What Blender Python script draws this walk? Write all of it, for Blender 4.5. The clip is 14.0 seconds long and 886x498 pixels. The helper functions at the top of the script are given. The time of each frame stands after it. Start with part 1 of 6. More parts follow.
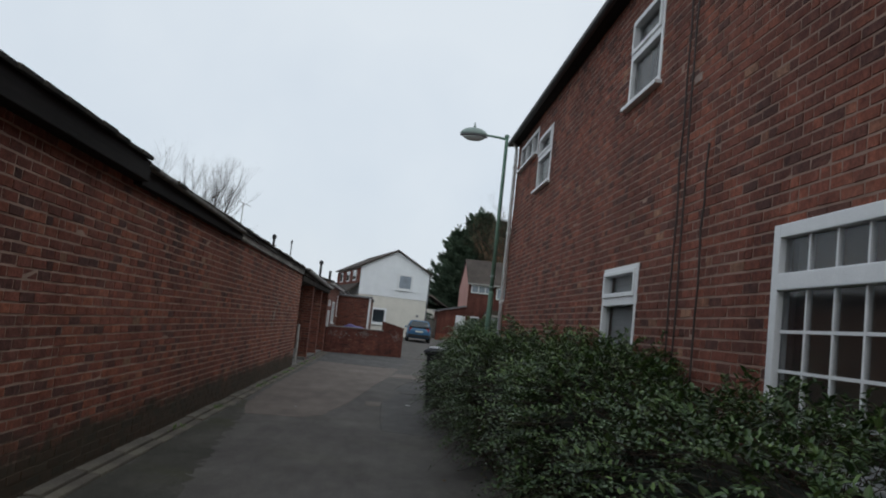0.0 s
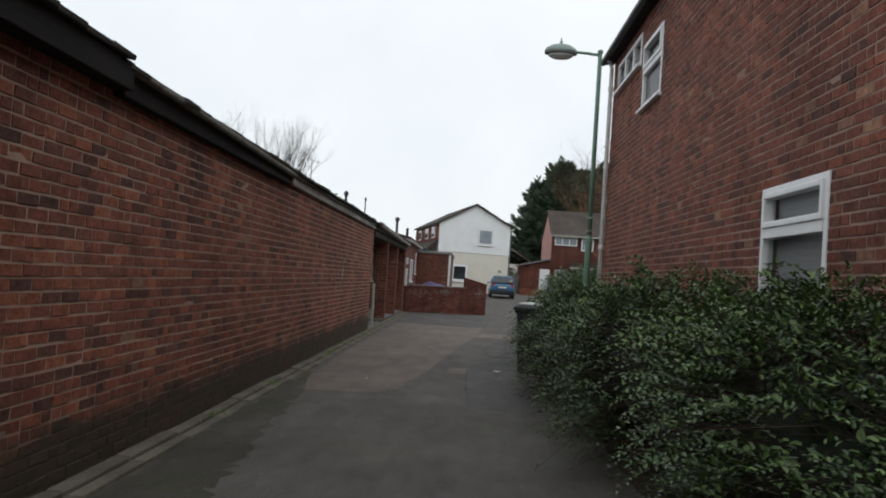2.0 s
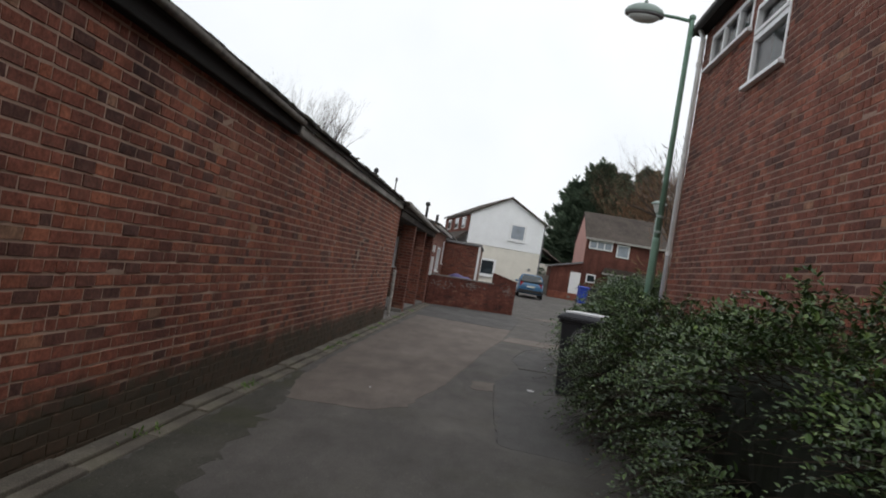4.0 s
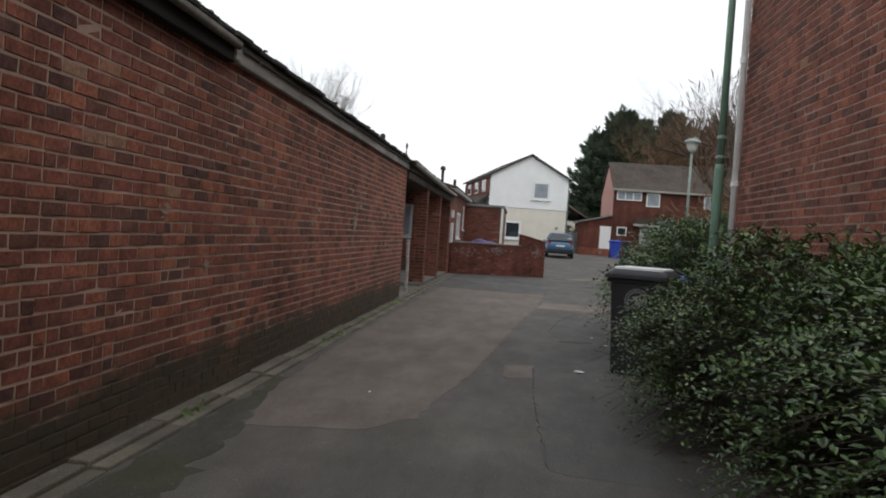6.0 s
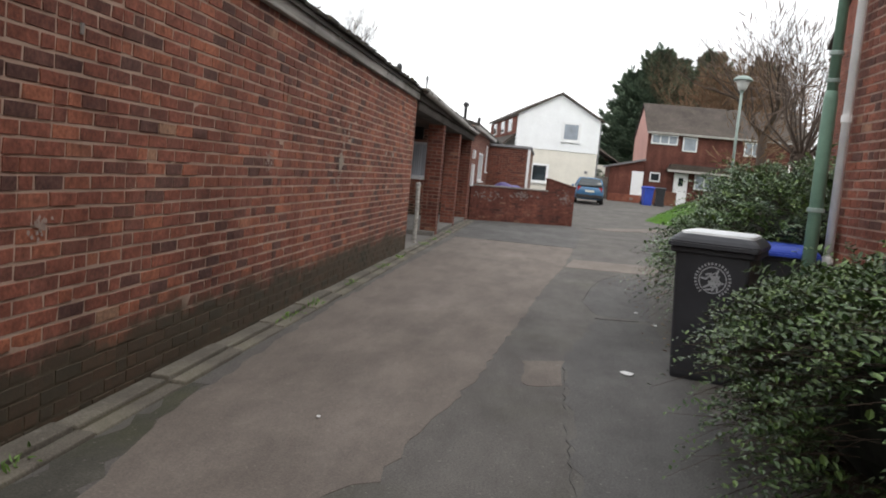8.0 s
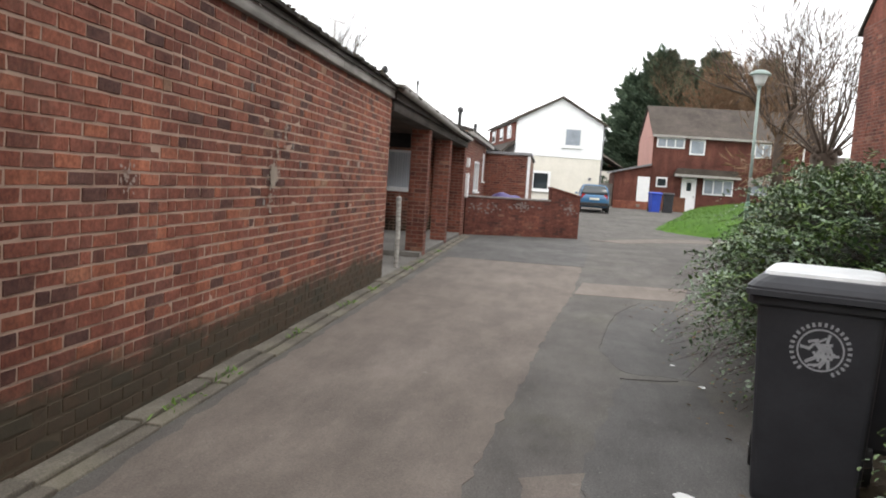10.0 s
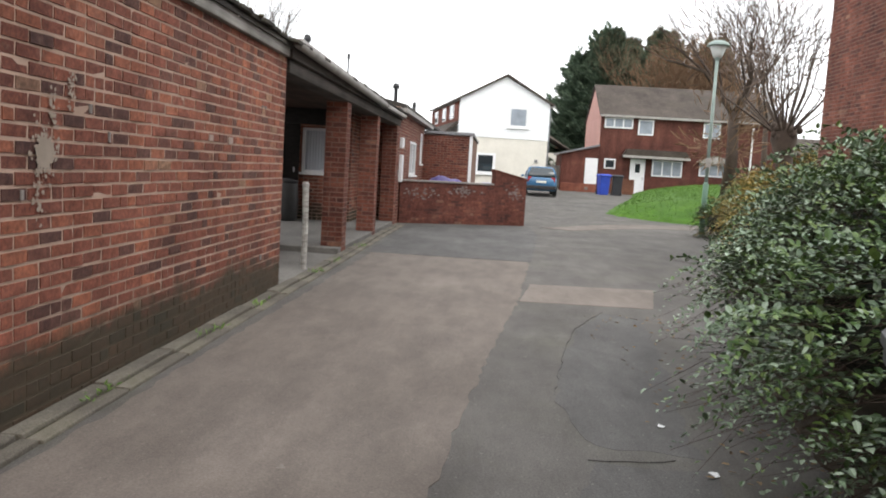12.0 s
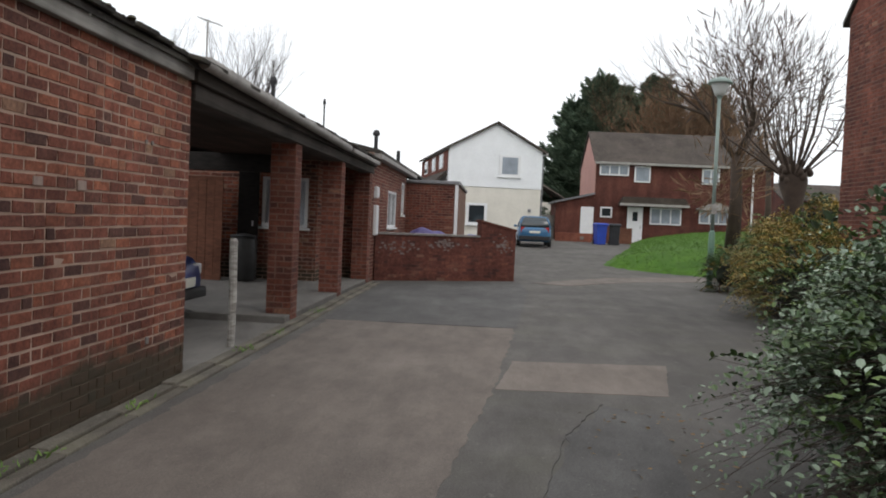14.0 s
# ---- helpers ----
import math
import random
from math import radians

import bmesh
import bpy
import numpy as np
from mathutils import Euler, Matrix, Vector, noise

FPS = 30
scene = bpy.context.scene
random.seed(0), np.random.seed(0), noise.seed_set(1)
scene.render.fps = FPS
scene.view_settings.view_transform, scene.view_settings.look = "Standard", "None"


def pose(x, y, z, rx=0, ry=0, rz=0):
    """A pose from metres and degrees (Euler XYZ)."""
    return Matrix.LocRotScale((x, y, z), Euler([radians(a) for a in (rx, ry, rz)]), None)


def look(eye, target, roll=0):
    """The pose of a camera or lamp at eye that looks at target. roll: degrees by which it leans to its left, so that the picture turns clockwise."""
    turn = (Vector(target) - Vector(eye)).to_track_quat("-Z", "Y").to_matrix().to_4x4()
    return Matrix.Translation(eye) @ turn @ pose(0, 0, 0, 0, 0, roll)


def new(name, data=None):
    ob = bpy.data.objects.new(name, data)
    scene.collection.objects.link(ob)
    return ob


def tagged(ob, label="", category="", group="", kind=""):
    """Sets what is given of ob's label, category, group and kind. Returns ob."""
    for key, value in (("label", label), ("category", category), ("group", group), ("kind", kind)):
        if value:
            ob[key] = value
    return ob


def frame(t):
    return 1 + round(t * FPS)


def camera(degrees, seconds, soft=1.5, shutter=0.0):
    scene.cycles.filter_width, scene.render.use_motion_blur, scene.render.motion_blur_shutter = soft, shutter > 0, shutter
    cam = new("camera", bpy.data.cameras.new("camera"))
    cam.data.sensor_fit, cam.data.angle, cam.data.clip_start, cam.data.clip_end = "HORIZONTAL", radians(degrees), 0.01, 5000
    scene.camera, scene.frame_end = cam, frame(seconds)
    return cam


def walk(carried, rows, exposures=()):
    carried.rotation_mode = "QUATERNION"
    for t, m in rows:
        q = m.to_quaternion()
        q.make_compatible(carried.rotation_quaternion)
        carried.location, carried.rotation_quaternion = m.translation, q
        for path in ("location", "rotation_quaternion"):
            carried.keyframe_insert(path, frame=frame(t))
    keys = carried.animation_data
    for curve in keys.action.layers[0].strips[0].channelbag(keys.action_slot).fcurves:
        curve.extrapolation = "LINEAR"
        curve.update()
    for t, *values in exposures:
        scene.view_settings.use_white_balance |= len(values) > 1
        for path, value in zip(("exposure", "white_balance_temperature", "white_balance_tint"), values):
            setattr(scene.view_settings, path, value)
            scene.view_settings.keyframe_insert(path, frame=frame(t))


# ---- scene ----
cam = camera(57.4, 14.0, soft=1.9)
PATH = [
    (0, (0.017, -0.018, 1.447), (0.137, 1.969, 1.638), 6.2),
    (0.5, (0.007, 0.491, 1.413), (0.138, 2.473, 1.642), 5.2),
    (1, (0.01, 1.019, 1.401), (0.102, 3.009, 1.575), 5.7),
    (1.5, (-0.012, 1.555, 1.397), (0.095, 3.552, 1.444), 4.8),
    (2, (0.02, 2.077, 1.388), (-0.045, 4.075, 1.457), 3.9),
    (2.5, (-0.049, 2.576, 1.372), (-0.109, 4.573, 1.47), 7.9),
    (5, (-0.161, 5.375, 1.377), (-0.316, 7.369, 1.388), 9.0),
    (5.5, (-0.104, 5.884, 1.337), (-0.219, 7.879, 1.427), 2.0),
    (6, (-0.131, 6.371, 1.293), (-0.314, 8.363, 1.252), 4.0),
    (6.5, (-0.153, 6.946, 1.317), (-0.287, 8.942, 1.285), 5.7),
    (7, (-0.121, 7.504, 1.365), (-0.255, 9.499, 1.367), 6.6),
    (7.5, (-0.173, 8.009, 1.337), (-0.204, 10.004, 1.198), 7.4),
    (8, (-0.165, 8.597, 1.334), (-0.396, 10.575, 1.143), 5.3),
    (10.5, (-0.172, 11.29, 1.388), (-0.395, 13.271, 1.225), 3.3),
    (11, (-0.205, 11.86, 1.395), (-0.267, 13.848, 1.189), 3.2),
    (11.5, (-0.102, 12.394, 1.395), (-0.274, 14.374, 1.168), 2.0),
    (12, (-0.069, 12.945, 1.369), (-0.181, 14.931, 1.17), 3.4),
    (12.5, (-0.05, 13.497, 1.341), (-0.026, 15.496, 1.337), -2.2),
    (13, (0.049, 13.981, 1.329), (-0.046, 15.979, 1.303), 2.9),
    (13.5, (0.046, 14.535, 1.377), (-0.027, 16.531, 1.28), -0.2),
    (14, (0.192, 14.883, 1.381), (0.078, 16.878, 1.308), 2.5),
]
walk(cam, [(t, look(eye, target, roll)) for t, eye, target, roll in PATH],
     exposures=[(0.0, -0.33, 6120, 7), (0.5, -0.15, 6200, 6), (1.5, -0.04, 6450, 7), (2.5, 0.05, 6500, 9), (5.0, 0.1, 6600, 10), (6.0, 0.22, 6600, 10), (6.5, 0.48, 6650, 10), (7.5, 0.52, 6650, 10), (8.0, 0.9, 6700, 10), (10.5, 1.24, 6750, 10), (11.0, 1.22, 6750, 10), (12.0, 1.24, 6700, 10), (12.5, 1.09, 6600, 10), (13.0, 0.74, 6600, 10), (13.5, 0.72, 6600, 10), (14.0, 0.4, 6600, 10)])

# ---------------------------------------------------------------- sky and sun (overcast)
world = bpy.data.worlds.new("overcast_sky")
scene.world = world
world.use_nodes = True
wn, wl = world.node_tree.nodes, world.node_tree.links
wn.clear()
sky = wn.new("ShaderNodeTexSky")
sky.sky_type = "NISHITA"
sky.sun_disc = False
sky.sun_elevation = radians(38)
sky.sun_rotation = radians(200)
sky.air_density, sky.dust_density = 1.0, 4.0
sky_gain = wn.new("ShaderNodeMix")
sky_gain.data_type, sky_gain.blend_type = "RGBA", "MULTIPLY"
sky_gain.inputs["Factor"].default_value = 1.0
wl.new(sky.outputs["Color"], sky_gain.inputs["A"])
sky_gain.inputs["B"].default_value = (0.1, 0.1, 0.1, 1)
cloud_co = wn.new("ShaderNodeTexCoord")
cloud = wn.new("ShaderNodeTexNoise")
cloud.inputs["Scale"].default_value = 1.7
cloud.inputs["Detail"].default_value = 5
wl.new(cloud_co.outputs["Generated"], cloud.inputs["Vector"])
cloud_ramp = wn.new("ShaderNodeValToRGB")
cloud_ramp.color_ramp.elements[0].position, cloud_ramp.color_ramp.elements[0].color = 0.35, (0.74, 0.79, 0.86, 1)
cloud_ramp.color_ramp.elements[1].position, cloud_ramp.color_ramp.elements[1].color = 0.62, (0.92, 0.94, 0.96, 1)
wl.new(cloud.outputs["Fac"], cloud_ramp.inputs["Fac"])
cover = wn.new("ShaderNodeMix")
cover.data_type = "RGBA"
cover.inputs["Factor"].default_value = 0.88
wl.new(sky_gain.outputs["Result"], cover.inputs["A"])
wl.new(cloud_ramp.outputs["Color"], cover.inputs["B"])
backg = wn.new("ShaderNodeBackground")
backg.inputs["Strength"].default_value = 1.14
wl.new(cover.outputs["Result"], backg.inputs["Color"])
wo = wn.new("ShaderNodeOutputWorld")
wl.new(backg.outputs["Background"], wo.inputs["Surface"])

sun_data = bpy.data.lights.new("sun", "SUN")
sun_data.energy, sun_data.angle, sun_data.color = 0.5, radians(30), (1.0, 0.97, 0.92)
sun_ob = new("sun", sun_data)
sun_ob.matrix_world = look((14, -12, 26), (0, 0, 0))


# ---------------------------------------------------------------- materials
class Nodes:
    """A small builder for one node material."""

    def __init__(self, name):
        self.mat = bpy.data.materials.new(name)
        self.mat.use_nodes = True
        self.n, self.l = self.mat.node_tree.nodes, self.mat.node_tree.links
        self.bsdf = self.n["Principled BSDF"]
        self.co = self.n.new("ShaderNodeTexCoord")

    def set(self, **kw):
        for k, v in kw.items():
            self.bsdf.inputs[k.replace("_", " ")].default_value = v
        return self

    def noise(self, scale, detail=4, rough=0.6, stretch=None, where="Object"):
        t = self.n.new("ShaderNodeTexNoise")
        t.inputs["Scale"].default_value, t.inputs["Detail"].default_value, t.inputs["Roughness"].default_value = scale, detail, rough
        src = self.co.outputs[where]
        if stretch:
            m = self.n.new("ShaderNodeMapping")
            m.inputs["Scale"].default_value = stretch
            self.l.new(src, m.inputs["Vector"])
            src = m.outputs["Vector"]
        self.l.new(src, t.inputs["Vector"])
        return t.outputs["Fac"]

    def ramp(self, fac, *stops):
        r = self.n.new("ShaderNodeValToRGB")
        e = r.color_ramp.elements
        while len(e) < len(stops):
            e.new(0.5)
        for el, (p, c) in zip(e, stops):
            el.position, el.color = p, (*c, 1) if len(c) == 3 else c
        self.l.new(fac, r.inputs["Fac"])
        return r.outputs["Color"]

    def mix(self, fac, a, b, mode="MIX"):
        m = self.n.new("ShaderNodeMix")
        m.data_type, m.blend_type = "RGBA", mode
        for key, v in (("Factor", fac), ("A", a), ("B", b)):
            if isinstance(v, (int, float)):
                m.inputs[key].default_value = v
            elif isinstance(v, tuple):
                m.inputs[key].default_value = (*v, 1)
            else:
                self.l.new(v, m.inputs[key])
        return m.outputs["Result"]

    def math(self, op, a, b=0.0, clamp=False):
        m = self.n.new("ShaderNodeMath")
        m.operation, m.use_clamp = op, clamp
        for i, v in enumerate((a, b)):
            if isinstance(v, (int, float)):
                m.inputs[i].default_value = v
            else:
                self.l.new(v, m.inputs[i])
        return m.outputs[0]

    def random(self):
        """One number a piece: each object and each island gets its own."""
        oi, ge = self.n.new("ShaderNodeObjectInfo"), self.n.new("ShaderNodeNewGeometry")
        return self.math("FRACT", self.math("ADD", oi.outputs["Random"], ge.outputs["Random Per Island"]))

    def axis(self, which):
        s = self.n.new("ShaderNodeSeparateXYZ")
        self.l.new(self.co.outputs["Object"], s.inputs[0])
        return s.outputs[which]

    def color(self, c):
        self.l.new(c, self.bsdf.inputs["Base Color"])
        return self

    def bump(self, h, strength=0.3, dist=0.01):
        b = self.n.new("ShaderNodeBump")
        b.inputs["Strength"].default_value, b.inputs["Distance"].default_value = strength, dist
        self.l.new(h, b.inputs["Height"])
        self.l.new(b.outputs["Normal"], self.bsdf.inputs["Normal"])
        return self


def plain(name, c, rough=0.6, vary=0.15, scale=6.0, metal=0.0, bump=0.1, spec=0.4):
    """A painted or moulded surface with slight stains and grain."""
    m = Nodes(name).set(Roughness=rough, Metallic=metal, Specular_IOR_Level=spec)
    a = tuple(v * (1 - vary) for v in c)
    b = tuple(min(1, v * (1 + vary * 0.6)) for v in c)
    big = m.ramp(m.noise(scale, 5), (0.3, a), (0.7, b))
    fine = m.ramp(m.noise(scale * 12, 3), (0.2, (0.88, 0.88, 0.88)), (0.8, (1, 1, 1)))
    m.color(m.mix(1.0, big, fine, "MULTIPLY"))
    if bump:
        m.bump(m.noise(scale * 20, 3), bump, 0.002)
    return m.mat


def brick_material(name, dark, mid, light, tan, algae=False):
    m = Nodes(name).set(Roughness=0.88, Specular_IOR_Level=0.25)
    r = m.random()
    base = m.ramp(r, (0.0, dark), (0.06, dark), (0.2, tuple(0.45 * a + 0.55 * b for a, b in zip(dark, mid))), (0.4, mid), (0.7, mid), (0.9, light), (0.975, light), (0.99, tan))
    grain = m.ramp(m.noise(45, 4), (0.25, (0.55, 0.52, 0.52)), (0.7, (1.2, 1.16, 1.12)))
    col = m.mix(1.0, base, grain, "MULTIPLY")
    blotch = m.ramp(m.noise(13, 4, 0.65), (0.3, (0.68, 0.65, 0.64)), (0.7, (1.24, 1.2, 1.16)))
    col = m.mix(1.0, col, blotch, "MULTIPLY")
    weather = m.ramp(m.noise(0.8, 6, 0.65), (0.34, (0.56, 0.53, 0.54)), (0.66, (1.16, 1.13, 1.1)))
    col = m.mix(1.0, col, weather, "MULTIPLY")
    streak = m.ramp(m.noise(2.6, 5, 0.65, (1, 1, 0.16)), (0.3, (0.72, 0.7, 0.7)), (0.62, (1.08, 1.07, 1.06)))
    col = m.mix(1.0, col, streak, "MULTIPLY")
    bloom = m.ramp(m.noise(1.7, 6, 0.7), (0.56, (0, 0, 0)), (0.78, (0.3, 0.3, 0.3)))
    col = m.mix(bloom, col, (0.33, 0.19, 0.14))
    smear = m.ramp(m.noise(5.5, 5, 0.7), (0.62, (0, 0, 0)), (0.82, (0.28, 0.28, 0.28)))
    col = m.mix(smear, col, (0.36, 0.27, 0.22))
    if algae:
        edge = m.math("ADD", m.axis("Z"), m.math("MULTIPLY", m.math("SUBTRACT", m.noise(1.3, 6, 0.7), 0.5), 0.7))
        fac = m.ramp(edge, (0.3, (0.88, 0.88, 0.88)), (0.48, (0, 0, 0)))
        col = m.mix(fac, col, (0.045, 0.042, 0.028))
    m.color(col)
    m.bump(m.noise(70, 5, 0.7), 0.5, 0.006)
    return m.mat


def mortar_material(name, c, algae=False):
    m = Nodes(name).set(Roughness=0.95, Specular_IOR_Level=0.1)
    col = m.ramp(m.noise(3.0, 6), (0.3, tuple(v * 0.6 for v in c)), (0.7, c))
    if algae:
        edge = m.math("ADD", m.axis("Z"), m.math("MULTIPLY", m.math("SUBTRACT", m.noise(1.3, 6, 0.7), 0.5), 0.7))
        fac = m.ramp(edge, (0.3, (0.88, 0.88, 0.88)), (0.48, (0, 0, 0)))
        col = m.mix(fac, col, (0.045, 0.042, 0.028))
    m.color(col)
    m.bump(m.noise(60, 5), 0.6, 0.006)
    return m.mat


def leaf_material(name, a, b, c, rough=0.4):
    m = Nodes(name).set(Roughness=rough, Specular_IOR_Level=0.46)
    r = m.random()
    col = m.ramp(r, (0.0, a), (0.45, b), (0.9, c), (0.985, tuple(min(1, 1.25 * v) for v in c)))
    col = m.mix(1.0, col, m.ramp(m.noise(1.2, 3), (0.3, (0.7, 0.72, 0.7)), (0.7, (1.15, 1.12, 1.1))), "MULTIPLY")
    m.color(col)
    return m.mat


def ground_material(name, a, b, moss=0.0, speck=0.3, scale=1.0):
    m = Nodes(name).set(Roughness=0.9, Specular_IOR_Level=0.25)
    col = m.ramp(m.noise(0.55 * scale, 7, 0.65), (0.3, a), (0.7, b))
    worn = m.ramp(m.noise(3.6 * scale, 6, 0.7, (1, 0.3, 1)), (0.35, (0.84, 0.83, 0.82)), (0.65, (1.1, 1.09, 1.08)))
    col = m.mix(1.0, col, worn, "MULTIPLY")
    blot = m.ramp(m.noise(1.5 * scale, 8, 0.75, (1, 0.4, 1)), (0.34, (0.78, 0.77, 0.77)), (0.62, (1.07, 1.06, 1.05)))
    col = m.mix(1.0, col, blot, "MULTIPLY")
    grit = m.ramp(m.noise(90, 3), (0.3, (1 - speck,) * 3), (0.72, (1 + speck,) * 3))
    col = m.mix(1.0, col, grit, "MULTIPLY")
    stone = m.ramp(m.noise(38, 2, 0.4), (0.68, (0, 0, 0)), (0.74, (speck,) * 3))
    col = m.mix(stone, col, (0.34, 0.32, 0.29))
    spots = m.ramp(m.noise(9, 3, 0.5), (0.72, (0, 0, 0)), (0.76, (0.3, 0.3, 0.3)))
    col = m.mix(spots, col, (0.3, 0.28, 0.25))
    if moss:
        g = m.ramp(m.noise(0.8, 6, 0.7), (0.5, (0, 0, 0)), (0.72, (moss,) * 3))
        col = m.mix(g, col, (0.07, 0.075, 0.03))
    m.color(col)
    m.bump(m.noise(130, 4), 0.45, 0.005)
    return m.mat


def wood_material(name, a, b, rough=0.85):
    m = Nodes(name).set(Roughness=rough, Specular_IOR_Level=0.2)
    col = m.ramp(m.noise(6, 6, 0.7, (1, 0.08, 3)), (0.3, a), (0.7, b))
    col = m.mix(1.0, col, m.ramp(m.noise(1.1, 5), (0.35, (0.6, 0.6, 0.6)), (0.65, (1.15, 1.15, 1.15))), "MULTIPLY")
    m.color(col).bump(m.noise(8, 6, 0.7, (6, 0.4, 6)), 0.5, 0.006)
    return m.mat


M = {}
M["brick_left"] = brick_material("weathered_red_brick", (0.125, 0.068, 0.06), (0.265, 0.105, 0.076), (0.36, 0.146, 0.093), (0.34, 0.22, 0.155), algae=True)
M["brick_right"] = brick_material("dark_red_brick", (0.12, 0.06, 0.052), (0.226, 0.087, 0.064), (0.3, 0.115, 0.078), (0.34, 0.2, 0.14))
M["brick_far"] = brick_material("far_red_brick", (0.125, 0.054, 0.045), (0.2, 0.077, 0.057), (0.25, 0.098, 0.07), (0.28, 0.16, 0.115))
M["brick_garden"] = brick_material("darkened_garden_brick", (0.1, 0.05, 0.045), (0.155, 0.064, 0.051), (0.2, 0.085, 0.064), (0.24, 0.15, 0.12))
M["mortar_left"] = mortar_material("buff_mortar", (0.47, 0.335, 0.265), algae=True)
M["mortar"] = mortar_material("grey_mortar", (0.37, 0.255, 0.205))
M["mortar_far"] = mortar_material("far_mortar", (0.24, 0.15, 0.12))
M["asphalt"] = ground_material("worn_asphalt", (0.088, 0.083, 0.077), (0.14, 0.132, 0.124), moss=0.2)
M["asphalt_dark"] = ground_material("dark_asphalt", (0.078, 0.076, 0.074), (0.124, 0.121, 0.118))
M["asphalt_mossy"] = ground_material("mossy_alley_edge", (0.05, 0.05, 0.04), (0.09, 0.087, 0.074), moss=0.5, scale=1.6)
M["slab"] = ground_material("brown_concrete_paving", (0.14, 0.12, 0.105), (0.182, 0.158, 0.14), speck=0.2)
M["slab_pale"] = ground_material("pale_concrete_paving", (0.165, 0.142, 0.124), (0.212, 0.184, 0.163), speck=0.2)
M["edging"] = ground_material("mossy_edging_concrete", (0.108, 0.098, 0.08), (0.205, 0.185, 0.16), moss=0.5)
M["concrete"] = ground_material("grey_concrete", (0.12, 0.114, 0.106), (0.19, 0.182, 0.17))
M["soil"] = ground_material("leaf_littered_soil", (0.04, 0.033, 0.022), (0.085, 0.07, 0.05), moss=0.5, scale=3)
M["white"] = plain("white_upvc", (0.8, 0.81, 0.82), 0.35, 0.05, bump=0.03)
M["white_paint"] = plain("white_cladding_paint", (0.86, 0.88, 0.9), 0.6, 0.06, 1.5)
M["beige"] = plain("beige_render", (0.7, 0.67, 0.6), 0.85, 0.08, 1.2, bump=0.3)
M["pink"] = plain("pink_render", (0.5, 0.27, 0.23), 0.85, 0.1, 1.2)
M["black_plastic"] = plain("black_bin_plastic", (0.034, 0.035, 0.041), 0.5, 0.25, 4, spec=0.35)
M["bin_white"] = plain("scuffed_white_panel", (0.72, 0.74, 0.75), 0.45, 0.15, 9)
M["coping"] = ground_material("pale_coping_stone", (0.2, 0.18, 0.17), (0.3, 0.275, 0.26), speck=0.15)
M["emblem"] = plain("pale_grey_print", (0.36, 0.37, 0.39), 0.7, 0.2, 30)
M["blue_plastic"] = plain("blue_bin_plastic", (0.03, 0.07, 0.42), 0.45, 0.15, 4)
M["green_paint"] = plain("faded_green_post_paint", (0.15, 0.26, 0.195), 0.55, 0.2, 5)
M["green_pale"] = plain("pale_green_enamel", (0.26, 0.33, 0.3), 0.45, 0.12, 5)
M["lantern"] = plain("milky_lantern_plastic", (0.66, 0.7, 0.68), 0.3, 0.06, 8)
M["pipe"] = plain("white_downpipe_plastic", (0.86, 0.86, 0.85), 0.45, 0.12, 7)
M["cable"] = plain("black_cable", (0.05, 0.034, 0.03), 0.6, 0.2)
M["lead"] = plain("grey_flashing", (0.2, 0.2, 0.21), 0.6, 0.2)
M["eave_dark"] = wood_material("black_weathered_timber", (0.01, 0.009, 0.0085), (0.027, 0.023, 0.021))
M["eave_mid"] = wood_material("grey_brown_weathered_timber", (0.025, 0.021, 0.018), (0.11, 0.094, 0.082))
M["eave_grey"] = wood_material("grey_weathered_timber", (0.17, 0.16, 0.145), (0.4, 0.38, 0.35))
M["ceiling_dark"] = wood_material("dark_boarded_ceiling", (0.03, 0.02, 0.015), (0.075, 0.046, 0.034))
M["timber_brown"] = wood_material("brown_stained_timber", (0.1, 0.045, 0.03), (0.2, 0.09, 0.058))
M["timber_post"] = wood_material("flaking_white_timber", (0.12, 0.1, 0.085), (0.7, 0.68, 0.64))
M["roof"] = ground_material("mossy_roof_tile", (0.035, 0.033, 0.03), (0.085, 0.078, 0.07), moss=0.3)
M["roof_far"] = ground_material("brown_roof_tile", (0.05, 0.041, 0.035), (0.088, 0.073, 0.063), moss=0.1)
M["gutter"] = plain("dark_gutter_plastic", (0.03, 0.03, 0.03), 0.5, 0.3)
M["gutter_old"] = plain("mossy_grey_gutter", (0.17, 0.155, 0.135), 0.75, 0.6, 7, bump=0.4)
M["gutter_grey"] = plain("weathered_grey_gutter", (0.34, 0.32, 0.3), 0.6, 0.3)
M["curtain"] = plain("pale_blue_curtain", (0.8, 0.85, 0.92), 0.9, 0.1, 3)
# dark colour that stands in for an unlit room behind the panes
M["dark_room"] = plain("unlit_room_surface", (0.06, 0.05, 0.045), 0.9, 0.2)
M["brown_curtain"] = plain("brown_curtain_cloth", (0.17, 0.105, 0.06), 0.9, 0.25, 2)
M["blind"] = plain("grey_blind", (0.34, 0.35, 0.36), 0.7, 0.1)
M["tyre"] = plain("tyre_rubber", (0.02, 0.02, 0.02), 0.8, 0.2)
M["rim"] = plain("silver_wheel", (0.45, 0.46, 0.47), 0.35, 0.1, metal=0.6)
M["car_blue"] = plain("mid_blue_car_paint", (0.035, 0.13, 0.26), 0.3, 0.08, 2, bump=0, spec=0.6)
M["car_navy"] = plain("navy_car_paint", (0.02, 0.035, 0.14), 0.3, 0.1, 2, bump=0, spec=0.6)
M["red_lens"] = plain("red_lamp_lens", (0.35, 0.02, 0.02), 0.25, 0.1)
M["clear_lens"] = plain("clear_lamp_lens", (0.6, 0.62, 0.63), 0.2, 0.05)
M["plate"] = plain("pale_number_plate", (0.7, 0.7, 0.62), 0.5, 0.05)
